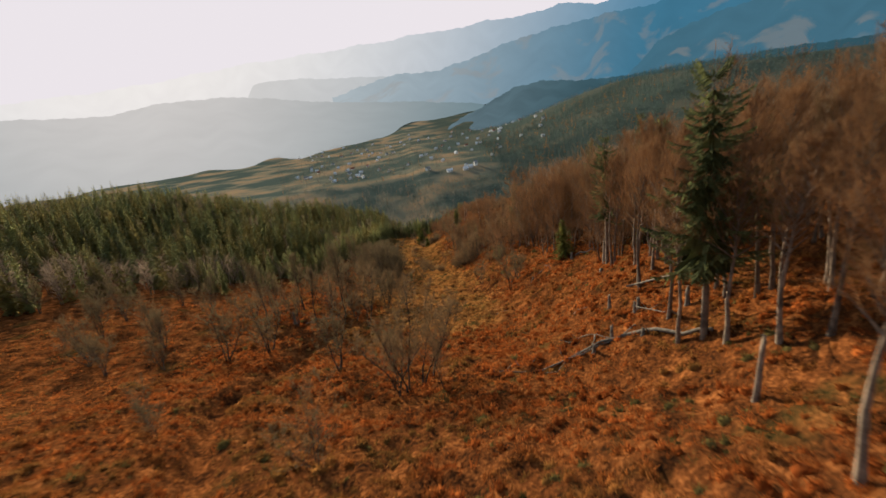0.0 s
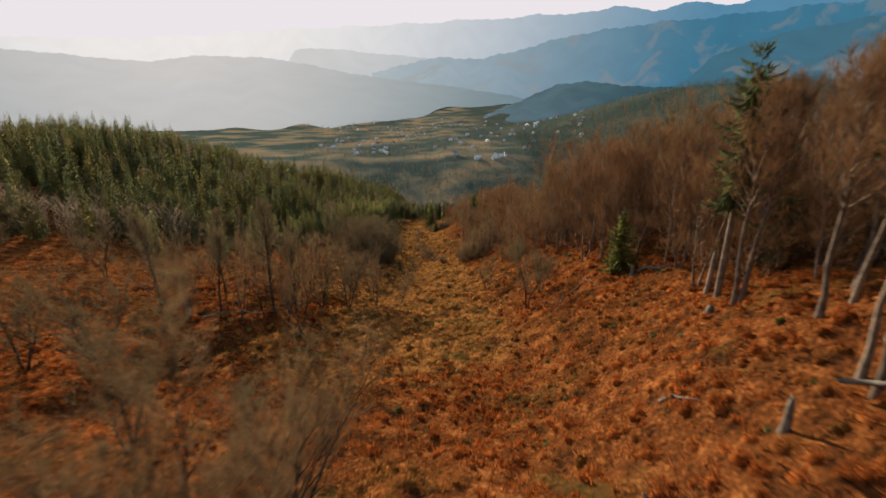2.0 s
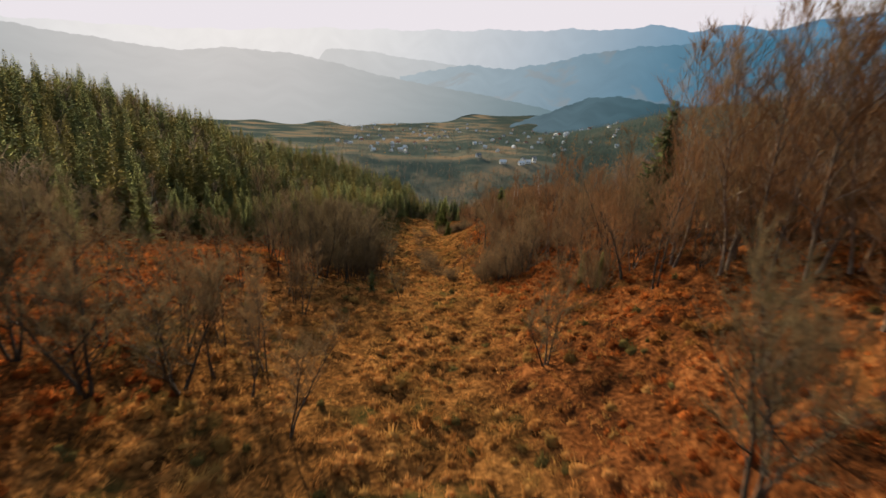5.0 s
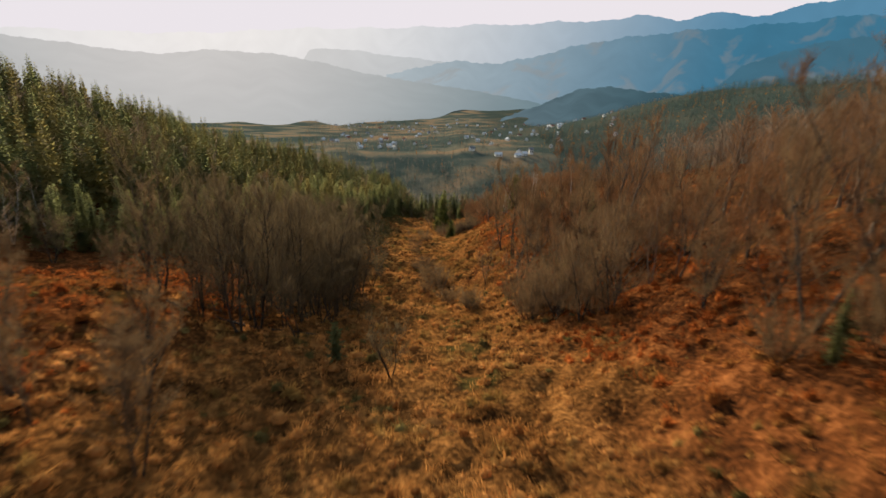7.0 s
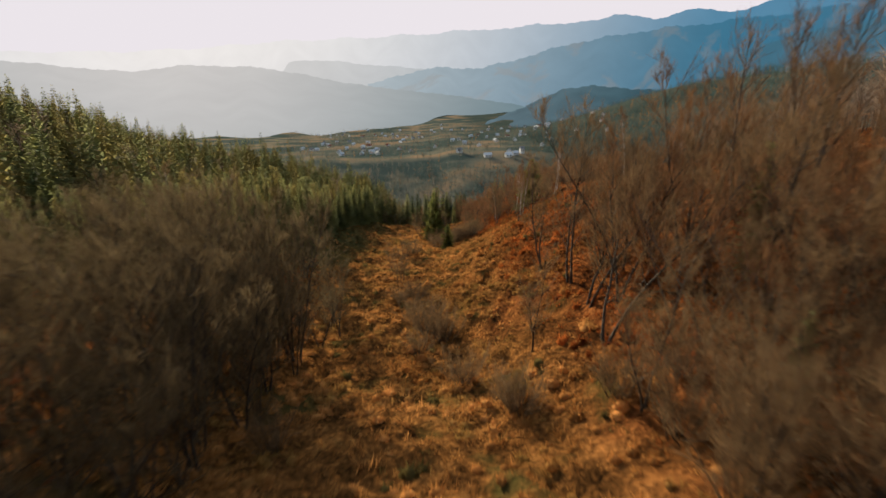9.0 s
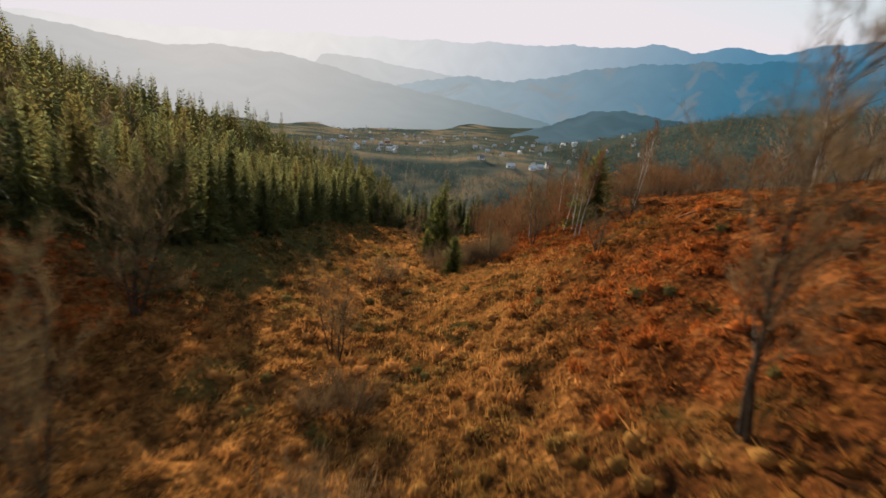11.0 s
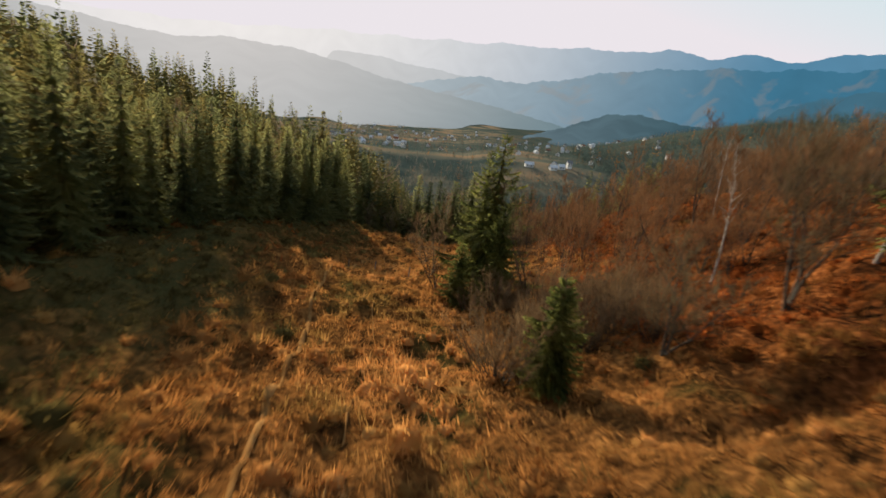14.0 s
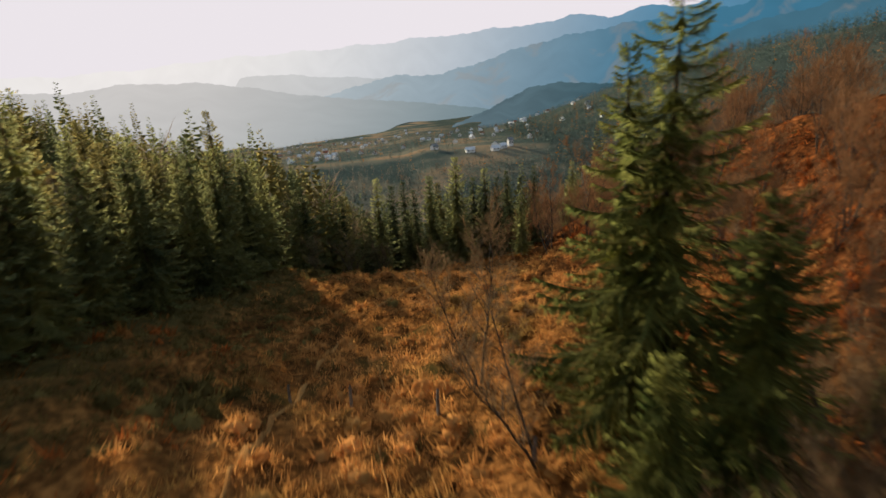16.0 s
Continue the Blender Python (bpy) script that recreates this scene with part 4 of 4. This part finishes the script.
# ---- fallen trunks, snags and stumps ----
def fallen(a, b, ra, rb, lift=(0.0, 0.0), label="fallen bare trunk bleached by the weather", name="fallen_log", stubs=5, mat=None):
    r = random.Random(int(a[0] * 91 + b[1] * 37))
    p, q = Vector((*a, H(*a) + ra * 0.7 + lift[0])), Vector((*b, H(*b) + rb * 0.7 + lift[1]))
    g = Geo()
    pts, rad = [], []
    for k in range(8):
        t = k / 7
        m = p.lerp(q, t)
        floor_z = H(m.x, m.y) + 0.4 * (ra + (rb - ra) * t)
        m.z = max(m.z, floor_z) if max(lift) else floor_z + 0.12 * math.sin(3.1 * t)
        m += Vector((r.gauss(0, 0.05), r.gauss(0, 0.05), 0))
        pts.append(m)
        rad.append(ra + (rb - ra) * t)
    tube(g, pts, rad, 8)
    for e, k in ((0, 0), (7, 7)):
        c = g.n
        ring = [tuple(pts[k] + (pts[0] - pts[1]).normalized() * (0.15 if k == 0 else -0.15) * r.uniform(0.2, 1.2))]
        base = (0 if k == 0 else 7 * 8)
        g.v.append(np.array(ring))
        g.n += 1
        g.f.extend((base + i, base + (i + 1) % 8, c) for i in range(8))
    for _ in range(stubs):
        t = r.uniform(0.2, 0.95)
        m = pts[0].lerp(pts[7], t)
        d = Vector((r.gauss(0, 1), r.gauss(0, 1), r.uniform(0.2, 1.4))).normalized()
        ln = r.uniform(0.4, 1.3)
        tube(g, [m, m + d * ln * 0.5, m + d * ln + Vector((0, 0, 0.1))], [0.05, 0.035, 0.012], 4)
    return tagged(new(name, g.mesh(name, mat or DEADWOOD, True)), label, "log", "fallen trunks")


def snag(x, y, h, rad, lean=(0, 0), label="broken grey tree stump", name="tree_stump", mat=None):
    r = random.Random(int(x * 53 + y * 11))
    g = Geo()
    z = H(x, y)
    n = 9
    rings = []
    for t, f in ((-0.1, 1.5), (0.08, 1.12), (0.4, 0.95), (0.75, 0.85), (1.0, 0.75)):
        rings.append([(x + lean[0] * t * h + rad * f * math.cos(6.2832 * k / n), y + lean[1] * t * h + rad * f * math.sin(6.2832 * k / n), z + t * h + (r.uniform(-0.25, 0.35) * min(h, 1.2) if t == 1.0 else 0)) for k in range(n)])
    rings.append([(x + lean[0] * h, y + lean[1] * h, z + h * 0.9)])
    g.add([v for ring in rings for v in ring], [(i * n + k, i * n + (k + 1) % n, (i + 1) * n + (k + 1) % n, (i + 1) * n + k) for i in range(4) for k in range(n)] + [(4 * n + k, 4 * n + (k + 1) % n, 5 * n) for k in range(n)])
    return tagged(new(name, g.mesh(name, mat or DEADWOOD, True)), label, "stump", "stumps")


fallen((21.2, 47.6), (6.2, 50.4), 0.16, 0.05)
fallen((22.7, 47.5), (12.5, 48.2), 0.12, 0.05)
fallen((21.3, 47.6), (25.5, 38.3), 0.24, 0.19, stubs=3)
fallen((26.4, 57.2), (29.5, 47.5), 0.14, 0.11, lift=(0.9, 2.6), label="bleached trunk propped up over the ground", stubs=2)
fallen((24.4, 52), (25.6, 43.5), 0.08, 0.05, lift=(0.7, 0.0))
fallen((17.9, 47.7), (19.5, 50.5), 0.10, 0.06, stubs=1)
fallen((16.8, 55.5), (20.5, 48.3), 0.07, 0.05)
fallen((33.9, 97.6), (36.6, 92.6), 0.21, 0.16, stubs=2)
fallen((29.5, 104.8), (24.0, 101.2), 0.08, 0.04)
fallen((29.9, 108), (29.0, 99.5), 0.07, 0.04)
fallen((15.9, 97.2), (17.6, 93.3), 0.10, 0.06, stubs=3)
fallen((21.9, 65.7), (22.9, 62.4), 0.13, 0.10, stubs=2)
fallen((-16.5, 104.5), (-24, 99.5), 0.13, 0.07)
fallen((-21, 168), (-3, 171.5), 0.13, 0.06, label="dark fallen trunk lying under the clump of trees", stubs=2, mat=BARK)
fallen((23.5, 240), (33.5, 229), 0.08, 0.03)
fallen((2.6, 93.5), (1.2, 90.6), 0.05, 0.02, lift=(1.2, 0.0), label="pale broken branch sticking out of the bracken", stubs=4)
for x, y, h, rd in [(23.7, 56.5, 1.7, 0.22), (20.4, 48.2, 1.5, 0.2), (18.0, 47.3, 0.9, 0.2), (22.2, 44.6, 0.7, 0.22), (25.3, 52, 1.3, 0.25), (33.3, 98.2, 1.2, 0.3), (30, 74.4, 0.7, 0.35), (27.2, 45.2, 1.8, 0.25), (-26.2, 100.5, 2.4, 0.3), (24.6, 51.5, 1.2, 0.2)]:
    snag(x, y, h, rd)
snag(20.6, 26.2, 4.4, 0.20, (0.05, 0.0), "tall broken snag with pale peeling bark", "snag", FOREST_BARK)
snag(32.7, 79.8, 4.2, 0.26, (0.04, 0.0), "tall broken snag with pale peeling bark", "snag", FOREST_BARK)
# remains of a pasture fence
for x, y, h in [(-1.6, 287.5, 1.1), (1.6, 285.8, 1.0), (-4.5, 290, 0.9), (4.0, 282, 1.0)]:
    g = Geo()
    z = H(x, y)
    tube(g, [(x, y, z - 0.3), (x + 0.02, y, z + h * 0.6), (x + 0.05, y, z + h)], [0.07, 0.065, 0.05], 6)
    tagged(new("fence_post", g.mesh("fence_post", DEADWOOD)), "weathered wooden fence post in the grass", "post", "fence posts")

# ---- dead bracken and grass ----
def straw_share(x, y):
    wob = 5 * waves(x, y, 40, 12)
    out = 5 * bell((y - 135) / 28)
    return smooth(-20, -8, x + wob) * (1 - smooth(13 + out, 20 + out, x + 0.6 * wob)) * smooth(80, 96, y + wob)


def heath(x, y):
    """Where low green growth takes over from the bracken: in patches, most on the slope below the wood."""
    spot = smooth(0.1, 0.8, waves(x, y, 11, 51) + 0.5 * waves(x, y, 4, 52))
    return spot * (0.16 + 0.85 * bell((x - 17) / 9) * bell((y - 20) / 14) + 0.35 * bell((x - 3) / 8) * bell((y - 238) / 12))


def tuft(seed, blades, tall, lean, wide):
    r = random.Random(seed)
    g = Geo()
    for _ in range(blades):
        a, o = r.uniform(0, 6.2832), lean * r.uniform(0.3, 1.2)
        base = Vector((r.gauss(0, 0.12), r.gauss(0, 0.12), -0.05))
        tip = base + Vector((math.cos(a) * o, math.sin(a) * o, tall * r.uniform(0.6, 1.25)))
        sd = Vector((-math.sin(a), math.cos(a), 0)) * wide
        g.add([tuple(base - sd), tuple(base + sd), tuple(tip)], [(0, 1, 2)])
    return g


def tussock(seed, blades, tall, wide, dome):
    """A hummock of old growth: a matted dome and blades that lean out over its sides."""
    r = random.Random(seed)
    g = Geo()
    ring = lambda f, h: [(dome * f * math.cos(k * 0.8976) * r.uniform(0.8, 1.2), dome * f * math.sin(k * 0.8976) * r.uniform(0.8, 1.2), h * r.uniform(0.8, 1.2)) for k in range(7)]
    g.add(ring(1.1, -0.12) + ring(0.75, tall * 0.24) + [(0, 0, tall * 0.40)], [(k, (k + 1) % 7, 7 + (k + 1) % 7, 7 + k) for k in range(7)] + [(7 + k, 7 + (k + 1) % 7, 14) for k in range(7)])
    for _ in range(blades):
        a, q = r.uniform(0, 6.2832), math.sqrt(r.random())
        base = Vector((math.cos(a) * dome * 0.9 * q, math.sin(a) * dome * 0.9 * q, tall * (0.30 - 0.24 * q * q)))
        a += r.gauss(0, 0.5)
        o = tall * r.uniform(0.2, 0.9)
        tip = base + Vector((math.cos(a) * o, math.sin(a) * o, tall * r.uniform(0.35, 1.0) * (1 - 0.35 * q)))
        sd = Vector((-math.sin(a), math.cos(a), r.gauss(0, 0.3))) * wide
        g.add([tuple(base - sd), tuple(base + sd), tuple(tip)], [(0, 1, 2)])
    return g


fern = [tri_arrays(tuft(90 + k, 8, 0.30, 0.44, 0.038)) for k in range(5)]
grass = [tri_arrays(tuft(95 + k, 9, 0.26, 0.30, 0.023)) for k in range(5)]
humps = [tri_arrays(tussock(160 + k, 34, 0.52, 0.030, 0.38)) for k in range(5)]
mounds = [tri_arrays(tussock(170 + k, 30, 0.46, 0.042, 0.36)) for k in range(5)]


def stacked(low, high):
    """Rows for the low tufts, then for the tussocks that follow them in the list of shapes."""
    high = high.copy()
    high[:, 0] += 5
    return np.concatenate([low, high])


pr = np.random.RandomState(11)
N = 86000
tx, ty = pr.uniform(-42, 42, N), pr.uniform(14, 332, N)
tx[62000:72000], ty[62000:72000] = pr.uniform(-95, -38, 10000), pr.uniform(35, 150, 10000)
tx[72000:], ty[72000:] = pr.uniform(-16, 24, 14000), pr.uniform(214, 318, 14000)
keep = (tx < 30 + 6 * pr.rand(N)) | (ty < 130)
clump = waves(tx, ty, 3.8, 6) * 0.45 + waves(tx, ty, 2.2, 8) * 0.4 + waves(tx, ty, 1.4, 22) * 0.3
keep &= (clump > -0.08) | (np.arange(N) >= 72000)
keep &= ~((np.abs(tx - np.interp(ty, DITCH_Y, DITCH_X)) < 1.1) & (ty > 28) & (ty < 104))
keep &= ~((np.abs(ty - 258.6 - 0.27 * (tx - 14.5)) < 0.9) & (tx > 13) & (tx < 27))
tx, ty = tx[keep], ty[keep]
tz = land(tx, ty)
is_straw = straw_share(tx, ty) > pr.rand(len(tx))
TRACK = [(1.1, 248.7), (-1.1, 262.7), (-3, 272), (-4.4, 281), (-4.4, 289.5), (-3.5, 300), (0, 308), (4, 314)]
track_x = np.interp(ty, [p[1] for p in TRACK], [p[0] for p in TRACK])
clear = (np.abs(tx - track_x) > 0.12) | (ty < 235) | (ty > 314)
tx, ty, tz, is_straw = tx[clear], ty[clear], tz[clear], is_straw[clear]
# green belt laid where the left wood's shade falls, so the colour carries it
shade_green = smooth(3, 9, -tx + 3 * waves(tx, ty, 20, 17)) * smooth(230, 244, ty)
is_green_shade = pr.rand(len(tx)) < 0.85 * shade_green + heath(tx, ty)
rows = np.stack([pr.randint(5, size=len(tx)), tx, ty, tz, pr.uniform(0, 6.28, len(tx)), pr.uniform(0.65, 1.5, len(tx)), pr.uniform(0.6, 1.25, len(tx))], 1)
rows_m, rows_g, rows_f = rows[is_green_shade], rows[is_straw & ~is_green_shade], rows[~is_straw & ~is_green_shade]
# tussocks, a pace apart, denser in belts and thin on the trodden strip
cell = 1.15
hx, hy = [a.ravel() for a in np.meshgrid(np.arange(-44, 40, cell), np.arange(12, 326, cell))]
hx, hy = hx + pr.uniform(-0.55, 0.55, len(hx)), hy + pr.uniform(-0.55, 0.55, len(hy))
dense = 0.62 + 0.35 * waves(hx, hy, 16, 31)
keep = (pr.rand(len(hx)) < dense) & ((hx < 31) | (hy < 130)) & (np.abs(hx - np.interp(hy, [p[1] for p in TRACK], [p[0] for p in TRACK])) > 0.45)
keep &= ~((np.abs(hx - np.interp(hy, DITCH_Y, DITCH_X)) < 1.4) & (hy > 26) & (hy < 108)) & ~((np.abs(hy - 258.6 - 0.27 * (hx - 14.5)) < 1.2) & (hx > 12) & (hx < 28))
hx, hy = hx[keep], hy[keep]
hump_straw = straw_share(hx, hy) > pr.rand(len(hx))
# green heath patches, plus the same belt of painted shade
hump_green_shade = pr.rand(len(hx)) < heath(hx, hy) + 0.85 * smooth(3, 9, -hx + 3 * waves(hx, hy, 20, 17)) * smooth(230, 244, hy)
rows_h = np.stack([pr.randint(5, size=len(hx)), hx, hy, land(hx, hy), pr.uniform(0, 6.28, len(hx)), pr.uniform(0.55, 1.35, len(hx)) * (1 + 0.25 * waves(hx, hy, 9, 33)), pr.uniform(0.6, 1.15, len(hx))], 1)
tagged(new("bracken", scatter_mesh("bracken", BRACKEN, fern + mounds, stacked(rows_f, rows_h[~hump_straw & ~hump_green_shade]))), "rust-red dead bracken covering the slope", "bracken", kind="stuff")
tagged(new("green_grass", scatter_mesh("green_grass", GREEN_SHADE, grass + humps, stacked(rows_m, rows_h[hump_green_shade]))), "dull green grass with shade of the wood put into its colour", "grass", kind="stuff")
tagged(new("dry_grass", scatter_mesh("dry_grass", STRAW, grass + humps, stacked(rows_g, rows_h[hump_straw & ~hump_green_shade]))), "tussocks of dry straw-coloured grass on the meadow", "grass", kind="stuff")


TRAIL = material("trodden_grass", (0.15, 0.070, 0.022), (0.36, 0.19, 0.066), 0.8, 9, shine=0.0)
LOST = [(TRACK, 0.11), ([(2.9, 244), (2.3, 254), (1.9, 263), (0.2, 276), (-0.4, 284)], 0.035), ([(5.3, 256), (3.2, 266), (1.9, 274), (0.9, 283), (-1.6, 296)], 0.04)]
for line, half in LOST:
    g = Geo()
    steps = np.arange(line[0][1], line[-1][1], 0.7)
    cx = np.interp(steps, [p[1] for p in line], [p[0] for p in line])
    cx = np.convolve(np.pad(cx, 5, mode="edge"), np.hanning(11) / np.hanning(11).sum(), mode="valid") + 0.10 * np.sin(steps * 0.5) + 0.04 * np.sin(steps * 1.7)
    strip = []
    for yy, xx in zip(steps, cx):
        wide = half * (1 + 0.5 * math.sin(yy * 1.3) * math.sin(yy * 0.37))
        for k in (-1, -0.4, 0.4, 1):
            strip.append((xx + k * wide, yy, H(xx + k * wide, yy) + (0.02 if abs(k) > 0.9 else 0.10)))
    g.add(strip, [(4 * i + k, 4 * i + k + 1, 4 * i + k + 5, 4 * i + k + 4) for i in range(len(steps) - 1) for k in range(3)])
    tagged(new("path", g.mesh("path", TRAIL, True)), "narrow trodden footpath of pale dry grass", "path", kind="structure")


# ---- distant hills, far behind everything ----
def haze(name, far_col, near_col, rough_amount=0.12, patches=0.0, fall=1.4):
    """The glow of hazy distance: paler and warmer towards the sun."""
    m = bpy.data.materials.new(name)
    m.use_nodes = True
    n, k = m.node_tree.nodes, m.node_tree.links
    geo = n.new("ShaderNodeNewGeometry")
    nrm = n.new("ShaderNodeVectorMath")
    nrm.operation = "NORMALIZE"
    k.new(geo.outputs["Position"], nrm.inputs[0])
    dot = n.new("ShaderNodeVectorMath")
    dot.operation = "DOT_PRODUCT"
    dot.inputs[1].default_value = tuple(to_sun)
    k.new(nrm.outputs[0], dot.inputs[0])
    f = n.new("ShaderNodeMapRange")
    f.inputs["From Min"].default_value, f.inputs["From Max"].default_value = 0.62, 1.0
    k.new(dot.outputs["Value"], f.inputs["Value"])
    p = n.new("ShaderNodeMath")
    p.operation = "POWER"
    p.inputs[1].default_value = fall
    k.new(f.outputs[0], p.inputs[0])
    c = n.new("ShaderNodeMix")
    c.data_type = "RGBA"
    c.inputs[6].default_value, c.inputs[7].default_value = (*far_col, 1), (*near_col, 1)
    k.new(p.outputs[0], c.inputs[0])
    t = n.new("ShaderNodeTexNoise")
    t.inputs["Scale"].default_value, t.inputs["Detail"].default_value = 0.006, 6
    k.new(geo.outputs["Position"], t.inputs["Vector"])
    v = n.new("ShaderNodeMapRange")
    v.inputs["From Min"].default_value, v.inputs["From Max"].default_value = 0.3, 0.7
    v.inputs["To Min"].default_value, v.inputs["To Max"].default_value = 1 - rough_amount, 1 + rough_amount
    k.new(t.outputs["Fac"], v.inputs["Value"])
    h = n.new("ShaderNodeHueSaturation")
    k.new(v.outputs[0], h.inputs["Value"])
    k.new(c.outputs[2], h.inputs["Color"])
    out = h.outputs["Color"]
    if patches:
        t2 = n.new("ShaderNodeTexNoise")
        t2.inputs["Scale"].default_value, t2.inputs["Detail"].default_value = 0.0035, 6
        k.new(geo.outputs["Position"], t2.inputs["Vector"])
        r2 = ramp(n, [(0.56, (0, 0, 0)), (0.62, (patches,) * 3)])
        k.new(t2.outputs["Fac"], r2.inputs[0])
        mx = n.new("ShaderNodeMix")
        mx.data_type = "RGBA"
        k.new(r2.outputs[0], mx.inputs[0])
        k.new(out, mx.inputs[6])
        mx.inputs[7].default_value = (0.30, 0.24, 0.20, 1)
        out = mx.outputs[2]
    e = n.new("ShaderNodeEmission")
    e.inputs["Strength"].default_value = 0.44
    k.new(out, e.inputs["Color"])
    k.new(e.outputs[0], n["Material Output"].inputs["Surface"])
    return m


def ridge(name, label, dist, crest, mat, depth=0.28, seed=0, rugged=0.10, foot=-60, spurs=14, recede=0.0):
    """A far hill seen from about (5, 130, 60): its crest by azimuth and elevation in degrees, with a front slope of spurs."""
    az0, az1 = crest[0][0], crest[-1][0]
    A = np.linspace(az0, az1, int((az1 - az0) * 5) + 2)
    E = np.interp(A, [c[0] for c in crest], [c[1] for c in crest])
    E = E + rugged * np.sin(A * 2.3 + seed) * 0.5 + rugged * 0.5 * np.sin(A * 5.9 + 2 * seed) + rugged * 0.3 * np.sin(A * 13.7 + seed * 3)
    rows = 14
    verts = []
    for j in range(rows):
        t = j / (rows - 1)
        d = dist * (1 - depth * (1 - recede * smooth(-6, 8, A)) * t) * (1 + 0.02 * np.sin(A * 1.1 + seed) + 0.05 * t * np.sin(A * 0.8 + seed + 2 * t))
        top = 60 + dist * np.tan(np.radians(E))
        z = top + (foot - top) * t ** 0.8 + (1 - abs(2 * t - 1)) * spurs * np.sin(A * 1.7 + 5 * t + seed)
        verts.append(np.stack([5 + d * np.sin(np.radians(A)), 130 + d * np.cos(np.radians(A)), z], -1))
    v = np.concatenate(verts)
    na = len(A)
    f = [(j * na + i, j * na + i + 1, (j + 1) * na + i + 1, (j + 1) * na + i) for j in range(rows - 1) for i in range(na - 1)]
    me = bpy.data.meshes.new(name)
    me.from_pydata(v.tolist(), [], f)
    me.polygons.foreach_set("use_smooth", [True] * len(f))
    me.materials.append(mat)
    return tagged(new(name, me), label, "mountain", kind="structure")


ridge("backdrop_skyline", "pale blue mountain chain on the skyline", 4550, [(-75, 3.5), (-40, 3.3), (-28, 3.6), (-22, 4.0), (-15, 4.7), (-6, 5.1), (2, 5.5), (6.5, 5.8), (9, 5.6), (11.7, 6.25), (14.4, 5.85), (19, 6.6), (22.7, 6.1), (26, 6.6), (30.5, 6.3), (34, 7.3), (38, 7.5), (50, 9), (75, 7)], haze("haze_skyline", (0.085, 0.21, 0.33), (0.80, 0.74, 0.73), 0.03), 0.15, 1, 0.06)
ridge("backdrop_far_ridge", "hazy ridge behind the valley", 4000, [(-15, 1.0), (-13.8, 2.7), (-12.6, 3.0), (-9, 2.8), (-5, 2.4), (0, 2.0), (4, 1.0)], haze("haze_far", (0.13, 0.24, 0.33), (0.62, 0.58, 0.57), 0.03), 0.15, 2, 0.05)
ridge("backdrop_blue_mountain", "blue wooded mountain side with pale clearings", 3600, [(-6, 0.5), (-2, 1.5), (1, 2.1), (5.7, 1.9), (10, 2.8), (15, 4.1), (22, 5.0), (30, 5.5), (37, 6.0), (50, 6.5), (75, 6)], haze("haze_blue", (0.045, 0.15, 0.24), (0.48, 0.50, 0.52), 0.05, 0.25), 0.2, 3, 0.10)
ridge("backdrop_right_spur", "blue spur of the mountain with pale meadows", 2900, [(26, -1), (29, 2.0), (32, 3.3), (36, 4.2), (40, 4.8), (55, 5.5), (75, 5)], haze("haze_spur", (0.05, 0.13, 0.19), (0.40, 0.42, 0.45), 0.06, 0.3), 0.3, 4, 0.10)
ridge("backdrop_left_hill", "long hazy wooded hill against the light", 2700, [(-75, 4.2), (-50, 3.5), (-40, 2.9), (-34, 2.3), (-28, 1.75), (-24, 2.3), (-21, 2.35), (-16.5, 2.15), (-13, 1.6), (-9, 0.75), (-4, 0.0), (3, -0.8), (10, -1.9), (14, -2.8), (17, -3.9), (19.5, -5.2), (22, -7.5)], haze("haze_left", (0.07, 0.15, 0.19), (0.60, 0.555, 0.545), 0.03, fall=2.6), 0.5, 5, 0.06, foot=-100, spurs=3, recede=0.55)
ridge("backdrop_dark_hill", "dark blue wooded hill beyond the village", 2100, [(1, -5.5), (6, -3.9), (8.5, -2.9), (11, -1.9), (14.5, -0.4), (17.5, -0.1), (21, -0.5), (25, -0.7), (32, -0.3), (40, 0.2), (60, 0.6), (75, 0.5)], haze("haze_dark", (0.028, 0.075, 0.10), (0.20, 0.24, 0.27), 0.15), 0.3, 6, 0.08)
